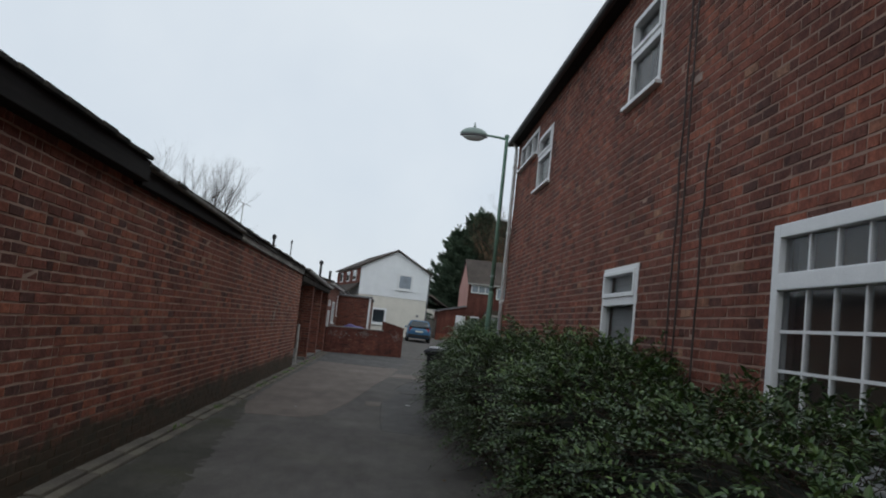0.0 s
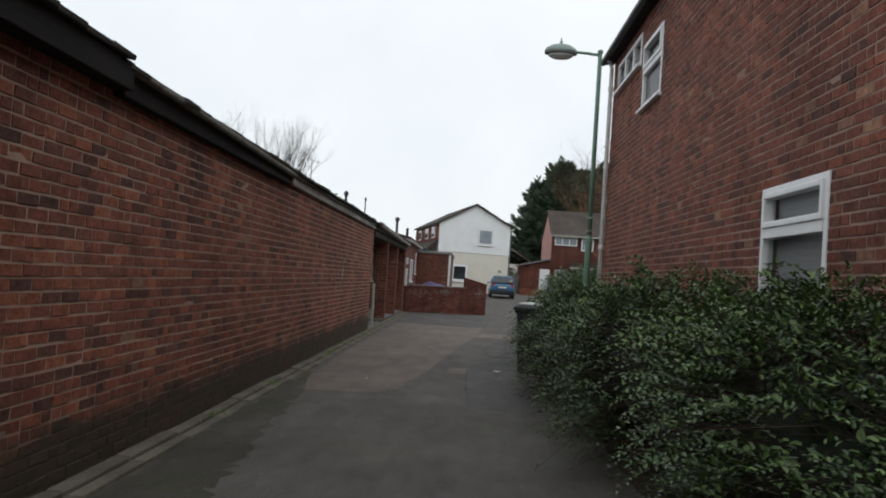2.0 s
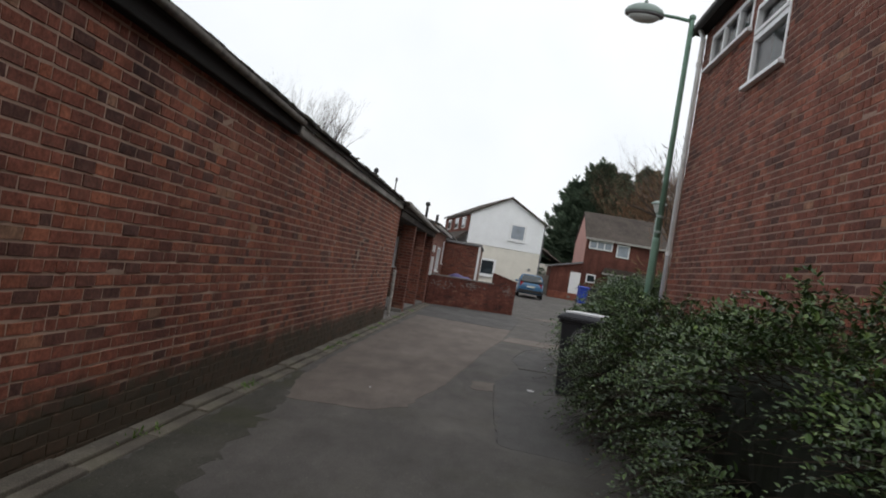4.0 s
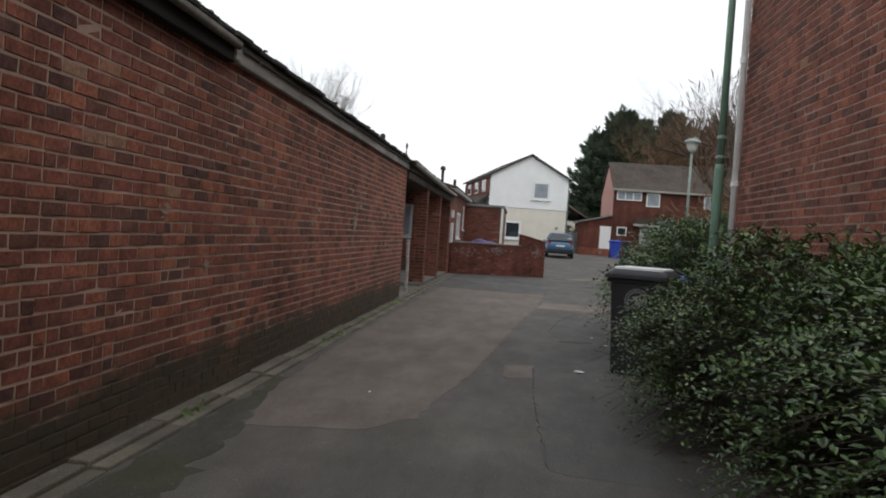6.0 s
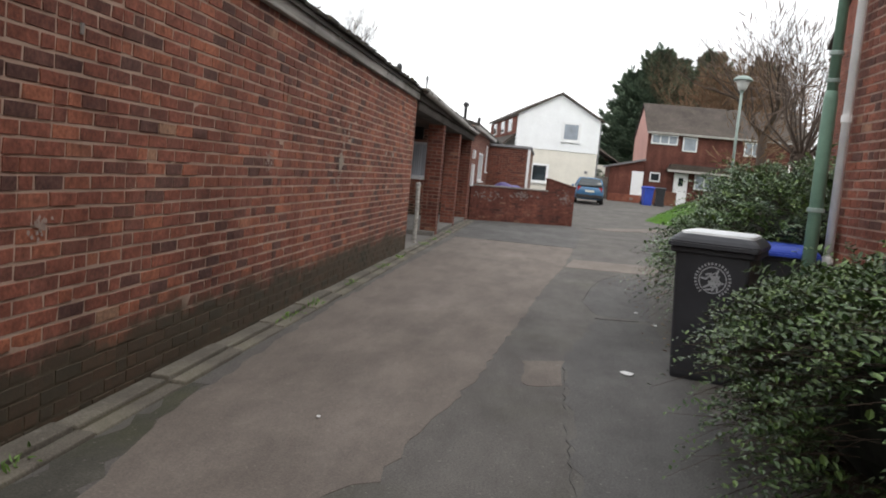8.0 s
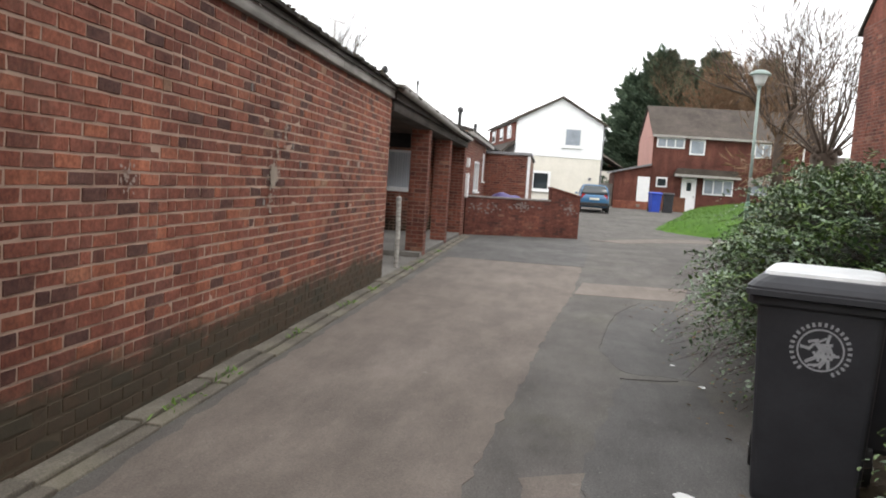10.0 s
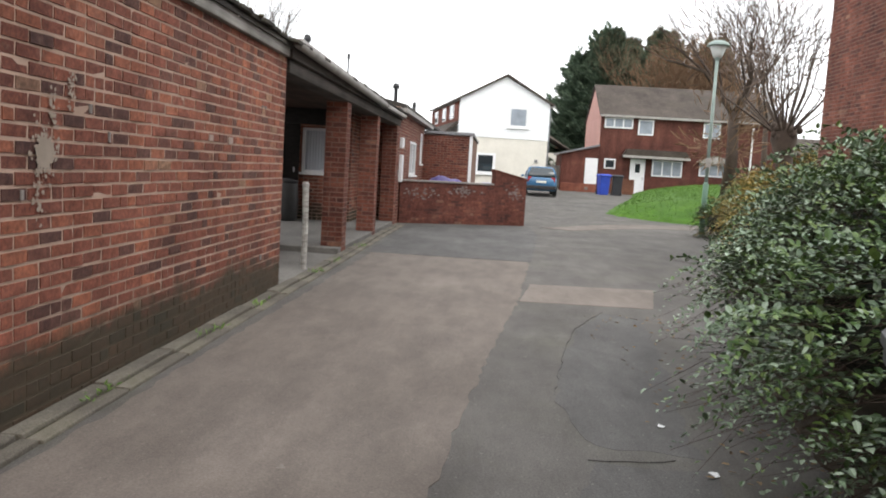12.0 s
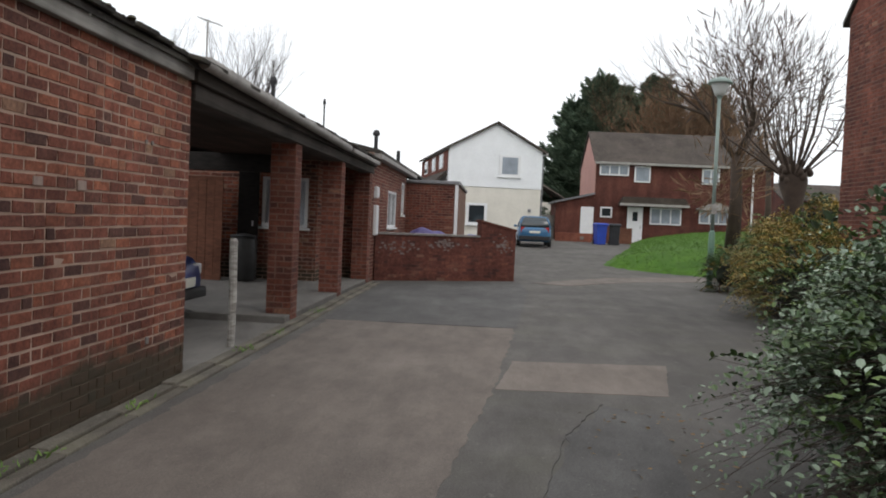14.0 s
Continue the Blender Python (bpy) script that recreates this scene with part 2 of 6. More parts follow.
M["dark_trim"] = plain("black_trim", (0.025, 0.025, 0.027), 0.6, 0.2)
M["bark"] = plain("grey_brown_bark", (0.07, 0.05, 0.038), 0.95, 0.35, 3, bump=0.6)
M["bark_far"] = plain("pale_bark", (0.06, 0.048, 0.04), 0.95, 0.2, 3)
M["twig_grey"] = plain("grey_brown_twigs", (0.13, 0.098, 0.08), 0.95, 0.25, 1)
M["twig_brown"] = plain("russet_twigs", (0.2, 0.125, 0.075), 0.95, 0.25, 1)
M["leaf"] = leaf_material("glossy_evergreen_leaf", (0.024, 0.055, 0.013), (0.052, 0.105, 0.026), (0.12, 0.19, 0.055), 0.4)
M["leaf_dark"] = leaf_material("dark_evergreen_leaf", (0.017, 0.038, 0.009), (0.036, 0.074, 0.016), (0.085, 0.135, 0.034), 0.4)
M["leaf_bright"] = leaf_material("fresh_green_leaf", (0.045, 0.1, 0.02), (0.095, 0.175, 0.034), (0.18, 0.265, 0.07), 0.42)
M["leaf_fresh"] = leaf_material("young_evergreen_leaf", (0.035, 0.08, 0.016), (0.07, 0.135, 0.028), (0.14, 0.21, 0.055), 0.42)
M["leaf_pale"] = leaf_material("grey_green_leaf", (0.06, 0.105, 0.05), (0.14, 0.205, 0.12), (0.29, 0.37, 0.27), 0.42)
M["leaf_orange"] = leaf_material("autumn_leaf", (0.17, 0.15, 0.035), (0.32, 0.24, 0.055), (0.42, 0.28, 0.075), 0.6)
# near-black: the shade inside the hedges is held in this colour
M["hedge_core"] = plain("near_black_shade_core", (0.013, 0.018, 0.009), 0.95, 0.5, 9, bump=0.8)
M["conifer"] = leaf_material("dark_conifer_needles", (0.04, 0.07, 0.044), (0.066, 0.108, 0.068), (0.115, 0.16, 0.105), 0.8)
M["grass"] = ground_material("short_grass", (0.04, 0.11, 0.009), (0.078, 0.175, 0.016), speck=0.5, scale=2)
M["weed"] = leaf_material("weed_leaf", (0.08, 0.16, 0.03), (0.12, 0.22, 0.04), (0.18, 0.3, 0.07), 0.6)
M["blade"] = leaf_material("grass_blade", (0.04, 0.105, 0.008), (0.068, 0.155, 0.013), (0.105, 0.2, 0.022), 0.8)
M["brown_leaf"] = leaf_material("dry_brown_leaf", (0.07, 0.05, 0.03), (0.14, 0.09, 0.045), (0.24, 0.15, 0.07), 0.8)
M["scuff"] = plain("greyed_white_scuff", (0.2, 0.155, 0.145), 0.9, 0.3, 14)
M["smear"] = plain("faint_lime_smear", (0.36, 0.27, 0.23), 0.9, 0.25, 14, bump=0.4)
M["far_pane"] = plain("net_curtained_pane", (0.3, 0.34, 0.39), 0.25, 0.2, 3, bump=0, spec=0.6)
M["paper"] = plain("white_paper_scrap", (0.75, 0.75, 0.74), 0.8, 0.05)
M["patch_mortar"] = plain("grey_cement_patch", (0.33, 0.27, 0.22), 0.9, 0.15, 8, bump=0.4)

glass = Nodes("window_glass")
glass.set(Base_Color=(0.02, 0.025, 0.03, 1), Roughness=0.06, Specular_IOR_Level=0.9, IOR=1.55, Alpha=0.32)
M["glass"] = glass.mat
glass_clear = Nodes("clear_window_glass")
glass_clear.set(Base_Color=(0.02, 0.025, 0.03, 1), Roughness=0.06, Specular_IOR_Level=0.7, Alpha=0.12)
M["glass_clear"] = glass_clear.mat
cglass = Nodes("car_glass")
cglass.set(Base_Color=(0.02, 0.03, 0.035, 1), Roughness=0.05, Specular_IOR_Level=0.9)
M["car_glass"] = cglass.mat


# ---------------------------------------------------------------- mesh helpers
def link(name, me, material, parent=None, label=""):
    ob = new(name, me)
    if material is not None and not me.materials:
        me.materials.append(material)
    if parent is not None:
        ob.parent = parent
    return tagged(ob, label)


def part(name, bm, material, parent, label="", smooth=False):
    """Links a bmesh as one mesh object under a thing or a part."""
    me = bpy.data.meshes.new(name)
    bm.normal_update()
    bm.to_mesh(me)
    bm.free()
    if smooth:
        me.polygons.foreach_set("use_smooth", [True] * len(me.polygons))
    return link(name, me, material, parent, label)


def thing(name, label, category, at=(0, 0, 0), turn=0.0, group="", kind=""):
    e = new(name)
    e.empty_display_size = 0.1
    e.matrix_world = pose(*at, 0, 0, turn)
    return tagged(e, label, category, group, kind)


def box(bm, x0, x1, y0, y1, z0, z1, bevel=0.0, m=None):
    vs = [bm.verts.new((x, y, z)) for x in (x0, x1) for y in (y0, y1) for z in (z0, z1)]
    fs = [bm.faces.new([vs[i] for i in q]) for q in ((0, 1, 3, 2), (4, 6, 7, 5), (0, 4, 5, 1), (2, 3, 7, 6), (0, 2, 6, 4), (1, 5, 7, 3))]
    if bevel:
        es = list({e for f in fs for e in f.edges})
        out = bmesh.ops.bevel(bm, geom=es, offset=bevel, segments=2, affect="EDGES", profile=0.6)
        vs = list({v for f in out["faces"] for v in f.verts} | {v for v in vs if v.is_valid})
    if m is not None:
        bmesh.ops.transform(bm, matrix=m, verts=[v for v in vs if v.is_valid])
    return bm


def boxed(*a, **k):
    return box(bmesh.new(), *a, **k)


def tube(bm, pts, radii, n=8, cap=True):
    """A tapered tube through the points."""
    pts = [Vector(p) for p in pts]
    rings = []
    for i, p in enumerate(pts):
        d = (pts[min(i + 1, len(pts) - 1)] - pts[max(i - 1, 0)]).normalized()
        a = d.cross(Vector((0.31, 0.9, 0.2)) if abs(d.z) > 0.9 else Vector((0, 0, 1))).normalized()
        b = d.cross(a)
        r = radii[i] if isinstance(radii, (list, tuple)) else radii
        rings.append([bm.verts.new(p + (a * math.cos(2 * math.pi * k / n) + b * math.sin(2 * math.pi * k / n)) * r) for k in range(n)])
    for u, v in zip(rings, rings[1:]):
        for k in range(n):
            bm.faces.new((u[k], u[(k + 1) % n], v[(k + 1) % n], v[k]))
    if cap:
        bm.faces.new(rings[0][::-1])
        bm.faces.new(rings[-1])
    return bm


def lathe(bm, profile, n=24, at=(0, 0, 0), squash=(1, 1)):
    rings = []
    for r, z in profile:
        rings.append([bm.verts.new((at[0] + r * squash[0] * math.cos(2 * math.pi * k / n), at[1] + r * squash[1] * math.sin(2 * math.pi * k / n), at[2] + z)) for k in range(n)])
    for u, v in zip(rings, rings[1:]):
        for k in range(n):
            bm.faces.new((u[k], u[(k + 1) % n], v[(k + 1) % n], v[k]))
    bm.faces.new(rings[0][::-1])
    bm.faces.new(rings[-1])
    return bm


def prism(bm, outline, y0, y1):
    """A solid with an outline in x and z, from y0 to y1."""
    a = [bm.verts.new((x, y0, z)) for x, z in outline]
    b = [bm.verts.new((x, y1, z)) for x, z in outline]
    bm.faces.new(a[::-1])
    bm.faces.new(b)
    for k in range(len(a)):
        j = (k + 1) % len(a)
        bm.faces.new((a[k], a[j], b[j], b[k]))
    bmesh.ops.recalc_face_normals(bm, faces=bm.faces[:])
    return bm


def raw_mesh(name, verts, faces, material):
    """A mesh from numpy arrays of vertices and of faces with equal corner counts."""
    me = bpy.data.meshes.new(name)
    verts, faces = np.asarray(verts, np.float32), np.asarray(faces, np.int32)
    me.vertices.add(len(verts))
    me.vertices.foreach_set("co", verts.ravel())
    k = faces.shape[1]
    me.loops.add(faces.size)
    me.loops.foreach_set("vertex_index", faces.ravel())
    me.polygons.add(len(faces))
    me.polygons.foreach_set("loop_start", np.arange(0, faces.size, k, dtype=np.int32))
    me.polygons.foreach_set("use_smooth", np.zeros(len(faces), bool))
    me.update(calc_edges=True)
    me.materials.append(material)
    return me


def ground_z(x, y):
    """The alley is level; the road beyond the garden wall climbs gently."""
    s = min(1.0, max(0.0, (y - 35.0) / 26.0))
    return 0.55 * s * s * (3 - 2 * s)


# ---------------------------------------------------------------- brickwork
RNG = np.random.default_rng(7)
COURSE, PITCH = 0.074, 0.214


def brick_layout(length, z0, z1, holes, halves=0.13, seed=1):
    """Rows of (u0, u1, z0, z1), in stretcher bond with a few halves, that keep clear of the holes."""
    rng = random.Random(seed)
    out = []
    row = 0
    z = z0
    while z + 0.03 < z1:
        top = min(z + COURSE - 0.0085, z1)
        u = -PITCH / 2 if row % 2 else 0.0
        while u < length:
            w = PITCH
            pieces = [(u, u + w)] if rng.random() > halves else [(u, u + w / 2), (u + w / 2, u + w)]
            for a, b in pieces:
                a, b = max(a, 0.0), min(b - 0.0085, length)
                for h0, h1, hz0, hz1 in holes:
                    if hz0 < (z + top) / 2 < hz1 and a < h1 and b > h0:
                        if a < h0 - 0.03:
                            b = h0
                        elif b > h1 + 0.03:
                            a = h1
                        else:
                            b = a
                if b - a > 0.025:
                    out.append((a, b, z, top))
            u += w
        z += COURSE
        row += 1
    return out


def brick_points(cells, origin, u, out, rng, rough=0.004):
    """Corner points of each brick: a chamfered slab proud of the mortar."""
    c = np.array(cells)
    n = len(c)
    o, u, w = np.array(origin, float), np.array(u, float), np.array(out, float)
    proud = 0.004 + rng.uniform(-0.6 * rough, 0.6 * rough, n)
    ch = 0.0045
    pts = np.zeros((n, 8, 3))
    for k, (a, b) in enumerate(((0, 2), (1, 2), (1, 3), (0, 3))):
        ua, zb = c[:, a] + rng.normal(0, 0.0022, n), c[:, b] + rng.normal(0, 0.0016, n)
        pts[:, k] = o + ua[:, None] * u + zb[:, None] * [0, 0, 1] - 0.012 * w
        sa, sb = (1 if a == 0 else -1), (1 if b == 2 else -1)
        pts[:, 4 + k] = o + (ua + sa * ch)[:, None] * u + (zb + sb * ch)[:, None] * [0, 0, 1] + (proud + rng.normal(0, 0.0012, n))[:, None] * w
    return pts


BRICK_FACES = np.array([(4, 5, 6, 7), (0, 1, 5, 4), (1, 2, 6, 5), (2, 3, 7, 6), (3, 0, 4, 7)])


def brickwork(parent, origin, u, out, length, z0, z1, material, holes=(), singles=None, seed=1, halves=0.13):
    """Bricks over a wall face. singles: (u0, u1, z0, z1), the stretch whose bricks are objects of their own."""
    rng = np.random.default_rng(seed)
    cells = brick_layout(length, z0, z1, holes, halves, seed)
    flip = np.cross(u, (0, 0, 1)) @ np.array(out, float) < 0
    faces = BRICK_FACES[:, ::-1] if flip else BRICK_FACES
    lone = []
    if singles:
        a, b, c, d = singles
        lone = [q for q in cells if a <= q[0] and q[1] <= b and c <= q[2] and q[3] <= d][:300]
        picked = set(lone)
        cells = [q for q in cells if q not in picked]
    if cells:
        pts = brick_points(cells, origin, u, out, rng)
        n = len(pts)
        f = (faces[None] + 8 * np.arange(n)[:, None, None]).reshape(-1, 4)
        ob = link("brickwork", raw_mesh("brickwork", pts.reshape(-1, 3), f, material), None, parent)
        tagged(ob, kind="stuff")
    for q, pts in zip(lone, brick_points(lone, origin, u, out, rng) if lone else ()):
        link("brick", raw_mesh("brick", pts, faces, material), None, parent)


def wall_solid(name, x0, x1, y0, y1, z0, z1, material, holes=(), label="", along="y"):
    """A thick wall with rectangular openings that go right through. holes: (a0, a1, z0, z1) along the wall."""
    bm = bmesh.new()
    a0, a1 = (y0, y1) if along == "y" else (x0, x1)
    us = sorted({a0, a1, *[h for hole in holes for h in hole[:2]]})
    zs = sorted({z0, z1, *[h for hole in holes for h in hole[2:]]})
    us, zs = [u for u in us if a0 <= u <= a1], [z for z in zs if z0 <= z <= z1]
    for ua, ub in zip(us, us[1:]):
        run = []
        for za, zb in zip(zs, zs[1:]):
            if not any(h[0] < (ua + ub) / 2 < h[1] and h[2] < (za + zb) / 2 < h[3] for h in holes):
                run.append((za, zb))
        for za, zb in run:
            if along == "y":
                box(bm, x0, x1, ua, ub, za, zb)
            else:
                box(bm, ua, ub, y0, y1, za, zb)
    bmesh.ops.remove_doubles(bm, verts=bm.verts[:], dist=1e-5)
    seen = {}
    for f in bm.faces:
        key = tuple(sorted(v.index for v in f.verts))
        seen.setdefault(tuple(round(c, 4) for c in f.calc_center_median()), []).append(f)
    bmesh.ops.delete(bm, geom=[f for fs in seen.values() if len(fs) > 1 for f in fs], context="FACES")
    ob = part(name, bm, material, None)
    return tagged(ob, label, "wall", kind="structure")


# ---------------------------------------------------------------- windows
def window(name, at, turn, w, h, cols=(), transom=None, lights=(), grid=None, frame=0.06, back="dark_room", sill=True, label="white plastic window"):
    """Local x runs along the width, -y is outside. cols: mullions; transom: height of the cross bar; grid: (step_x, step_z) of thin glazing bars."""
    e = thing(name, label, "window", at, turn, kind="structure")
    bm = bmesh.new()
    d0, d1 = -0.012, 0.07
    box(bm, 0, frame, d0, d1, 0, h, 0.006)
    box(bm, w - frame, w, d0, d1, 0, h, 0.006)
    box(bm, frame, w - frame, d0, d1, 0, frame, 0.006)
    box(bm, frame, w - frame, d0, d1, h - frame, h, 0.006)
    part("window_frame", bm, M["white"], e)
    if transom:
        part("transom", boxed(frame, w - frame, d0 - 0.004, d1, transom - 0.05, transom + 0.05, 0.008), M["white"], e)
    for c in cols:
        part("mullion", boxed(c - 0.035, c + 0.035, d0 + 0.002, d1 - 0.002, frame, (h - frame), 0.006), M["white"], e)
    for a, b, c, d in lights:
        bm = bmesh.new()
        box(bm, a, a + 0.045, d0 - 0.02, d1 - 0.01, c, d, 0.008)
        box(bm, b - 0.045, b, d0 - 0.02, d1 - 0.01, c, d, 0.008)
        box(bm, a + 0.045, b - 0.045, d0 - 0.02, d1 - 0.01, c, c + 0.045, 0.008)
        box(bm, a + 0.045, b - 0.045, d0 - 0.02, d1 - 0.01, d - 0.045, d, 0.008)
        part("opening_light", bm, M["white"], e)
    xs = [frame, *cols, w - frame]
    zs = [frame, transom, h - frame] if transom else [frame, h - frame]
    for a, b in zip(xs, xs[1:]):
        for c, d in zip(zs, zs[1:]):
            p = part("pane", boxed(a, b, 0.03, 0.042, c, d), M["glass_clear" if back in ("curtain", "blind") else "glass"], e)
            p.visible_shadow = False
    if grid:
        gx, gz = grid
        k = 1
        while frame + k * gx < w - frame - 0.05:
            part("glazing_bar", boxed(frame + k * gx - 0.009, frame + k * gx + 0.009, 0.02, 0.05, frame, h - frame), M["white"], e)
            k += 1
        k = 1
        top = (transom or h) - 0.06
        while top - k * gz > frame + 0.05:
            part("glazing_bar", boxed(frame, w - frame, 0.021, 0.049, top - k * gz - 0.009, top - k * gz + 0.009), M["white"], e)
            k += 1
    if back == "curtain":
        bm = bmesh.new()
        n = 48
        pts = [(w * i / n, 0.085 + 0.02 * math.sin(i * 1.9) + 0.01 * math.sin(i * 0.7)) for i in range(n + 1)]
        lo = [bm.verts.new((x, y, 0.02)) for x, y in pts]
        hi = [bm.verts.new((x, y, h - 0.02)) for x, y in pts]
        lo2 = [bm.verts.new((x, y + 0.008, 0.02)) for x, y in pts]
        hi2 = [bm.verts.new((x, y + 0.008, h - 0.02)) for x, y in pts]
        for i in range(n):
            bm.faces.new((lo[i], lo[i + 1], hi[i + 1], hi[i]))
            bm.faces.new((lo2[i + 1], lo2[i], hi2[i], hi2[i + 1]))
        part("curtain", bm, M["curtain"], e, "pale blue net curtain", smooth=True)
    elif back == "blind":
        for k in range(int((h - 0.1) / 0.05)):
            part("blind_slat", boxed(0.05, w - 0.05, 0.1, 0.125, 0.06 + 0.05 * k, 0.108 + 0.05 * k), M["blind"], e)
    else:
        # dark_room makes this a flat dark panel in place of a dim room
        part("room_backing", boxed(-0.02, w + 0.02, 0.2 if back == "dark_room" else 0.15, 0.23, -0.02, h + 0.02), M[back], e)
    if sill:
        part("window_sill", boxed(-0.05, w + 0.05, -0.07, 0.05, -0.045, -0.002, 0.008), M["white"], e)
    return e


# ---------------------------------------------------------------- ground
def ground_sheet():
    xs = sorted({-320, -160, -80, -40, -20, -10, *range(-6, 22, 2), 26, 34, 50, 90, 160, 320})
    ys = sorted({-320, -150, -60, -20, *range(-10, 35, 5), *range(35, 64, 2), 70, 80, 100, 140, 200, 420})
    v = [(x, y, ground_z(x, y)) for y in ys for x in xs]
    n = len(xs)
    f = [(j * n + i, j * n + i + 1, (j + 1) * n + i + 1, (j + 1) * n + i) for j in range(len(ys) - 1) for i in range(n - 1)]
    return tagged(link("ground", raw_mesh("ground", v, f, M["asphalt"]), None), "worn grey asphalt ground of the alley and road", "ground", kind="structure")


def patch(name, outline, top, material, label, rag=0.0, seed=1, kind="structure"):
    """A thin sheet of paving with a ragged edge, lying on the ground."""
    rng = random.Random(seed)
    pts = []
    for (x0, y0), (x1, y1) in zip(outline, outline[1:] + outline[:1]):
        k = max(1, int(math.hypot(x1 - x0, y1 - y0) / 0.12))
        for i in range(k):
            t = i / k
            pts.append((x0 + (x1 - x0) * t + rng.uniform(-rag, rag), y0 + (y1 - y0) * t + rng.uniform(-rag, rag)))
    bm = bmesh.new()
    a = [bm.verts.new((x, y, ground_z(x, y) - 0.03)) for x, y in pts]
    b = [bm.verts.new((x, y, ground_z(x, y) + top)) for x, y in pts]
    bm.faces.new(b)
    for i in range(len(a)):
        j = (i + 1) % len(a)
        bm.faces.new((a[i], a[j], b[j], b[i]))
    bmesh.ops.recalc_face_normals(bm, faces=bm.faces[:])
    ob = part(name, bm, material, None)
    return tagged(ob, label, "paving", kind=kind)


ground_sheet()
patch("pavement", [(-1.75, 11.3), (-1.05, 11.45), (-0.74, 11.9), (-0.69, 12.35), (-0.46, 13.97), (-0.05, 18.5), (0.27, 21.4), (0.57, 25.4), (-1.88, 25.4), (-2.0, 16.0), (-1.92, 12.4)], 0.0028, M["slab"], "brownish worn concrete strip along the alley", 0.022)
patch("pavement", [(-2.06, -6), (-1.5, -6), (-1.35, -2), (-1.45, 2), (-1.3, 5), (-1.5, 7.5), (-1.62, 9.4), (-1.8, 11.3), (-1.96, 13.0), (-2.06, 13.0)], 0.0018, M["asphalt_mossy"], "dark mossy strip of asphalt beside the kerb", 0.07, 8)
patch("pavement", [(-0.17, 13.77), (0.07, 13.88), (0.1, 14.66), (-0.17, 14.52)], 0.003, M["slab"], "small pale repair patch in the asphalt", 0.03, 2)
patch("pavement", [(0.3, 21.52), (1.72, 21.6), (2.02, 23.1), (0.47, 22.92)], 0.0032, M["slab_pale"], "pale concrete strip crossing the asphalt", 0.012, 3)
patch("pavement", [(-1.95, 25.45), (0.6, 25.45), (1.0, 31.0), (0.9, 33.6), (-2.0, 31.8)], 0.002, M["asphalt_dark"], "darker blue-grey asphalt repair", 0.02, 4)
patch("pavement", [(1.2, 33.6), (3.4, 36.8), (6.2, 38.4), (9.5, 38.6), (9.5, 37.2), (6.4, 37.0), (3.9, 35.6), (2.0, 33.2)], 0.006, M["slab"], "pale concrete path edge beside the grass", 0.06, 5)
patch("pavement", [(0.13, 10.9), (0.95, 10.7), (1.05, 16.75), (0.5, 16.75), (0.11, 14.7)], 0.0014, M["asphalt_dark"], "dark asphalt repair patch", 0.03, 6)
patch("pavement", [(0.4, 17.8), (0.55, 17.0), (1.05, 16.95), (1.5, 20.9), (1.12, 21.1), (0.75, 20.1), (0.56, 19.0)], 0.0014, M["asphalt_dark"], "dark asphalt repair patch", 0.03, 7)
for k, line in enumerate([[(0.48, 16.78), (0.75, 16.82), (1.02, 16.89)], [(0.13, 11.0), (0.1, 12.0), (0.09, 13.1), (0.11, 14.66)], [(1.12, 21.18), (0.73, 20.12), (0.55, 19.06), (0.45, 18.32), (0.38, 17.8)], [(-1.2, 25.43), (-0.3, 25.42), (0.5, 25.43)]]):
    pts = []
    rng = random.Random(40 + k)
    for (x0, y0), (x1, y1) in zip(line, line[1:]):
        n = max(2, int(math.hypot(x1 - x0, y1 - y0) / 0.08))
        pts += [Vector((x0 + (x1 - x0) * i / n + rng.uniform(-0.014, 0.014), y0 + (y1 - y0) * i / n + rng.uniform(-0.014, 0.014), 0.0)) for i in range(n)]
    n = len(pts) - 1
    d = (pts[-1] - pts[0]).normalized()
    s = Vector((-d.y, d.x, 0)) * 0.0022
    bm = bmesh.new()
    lo = [bm.verts.new(p - s * rng.uniform(0.3, 1.0) + Vector((0, 0, 0.006))) for p in pts]
    hi = [bm.verts.new(p + s * rng.uniform(0.3, 1.0) + Vector((0, 0, 0.006))) for p in pts]
    dn = [bm.verts.new(p + Vector((0, 0, -0.01))) for p in pts]
    for i in range(n):
        bm.faces.new((lo[i], lo[i + 1], hi[i + 1], hi[i]))
        bm.faces.new((dn[i], dn[i + 1], lo[i + 1], lo[i]))
        bm.faces.new((hi[i], hi[i + 1], dn[i + 1], dn[i]))
    tagged(part("paving_joint", bm, M["asphalt_dark"], None), "dirt-filled joint in the paving", "paving", kind="structure")
patch("ground", [(1.3, -6), (2.26, -6), (2.26, 15.66), (6.5, 15.66), (6.5, 30), (5.6, 32), (4.7, 27), (3.1, 21.2), (1.9, 19), (1.5, 15.4), (1.35, 14.2), (1.3, 9)], 0.02, M["soil"], "dark leaf-littered soil under the hedge", 0.02, 9)

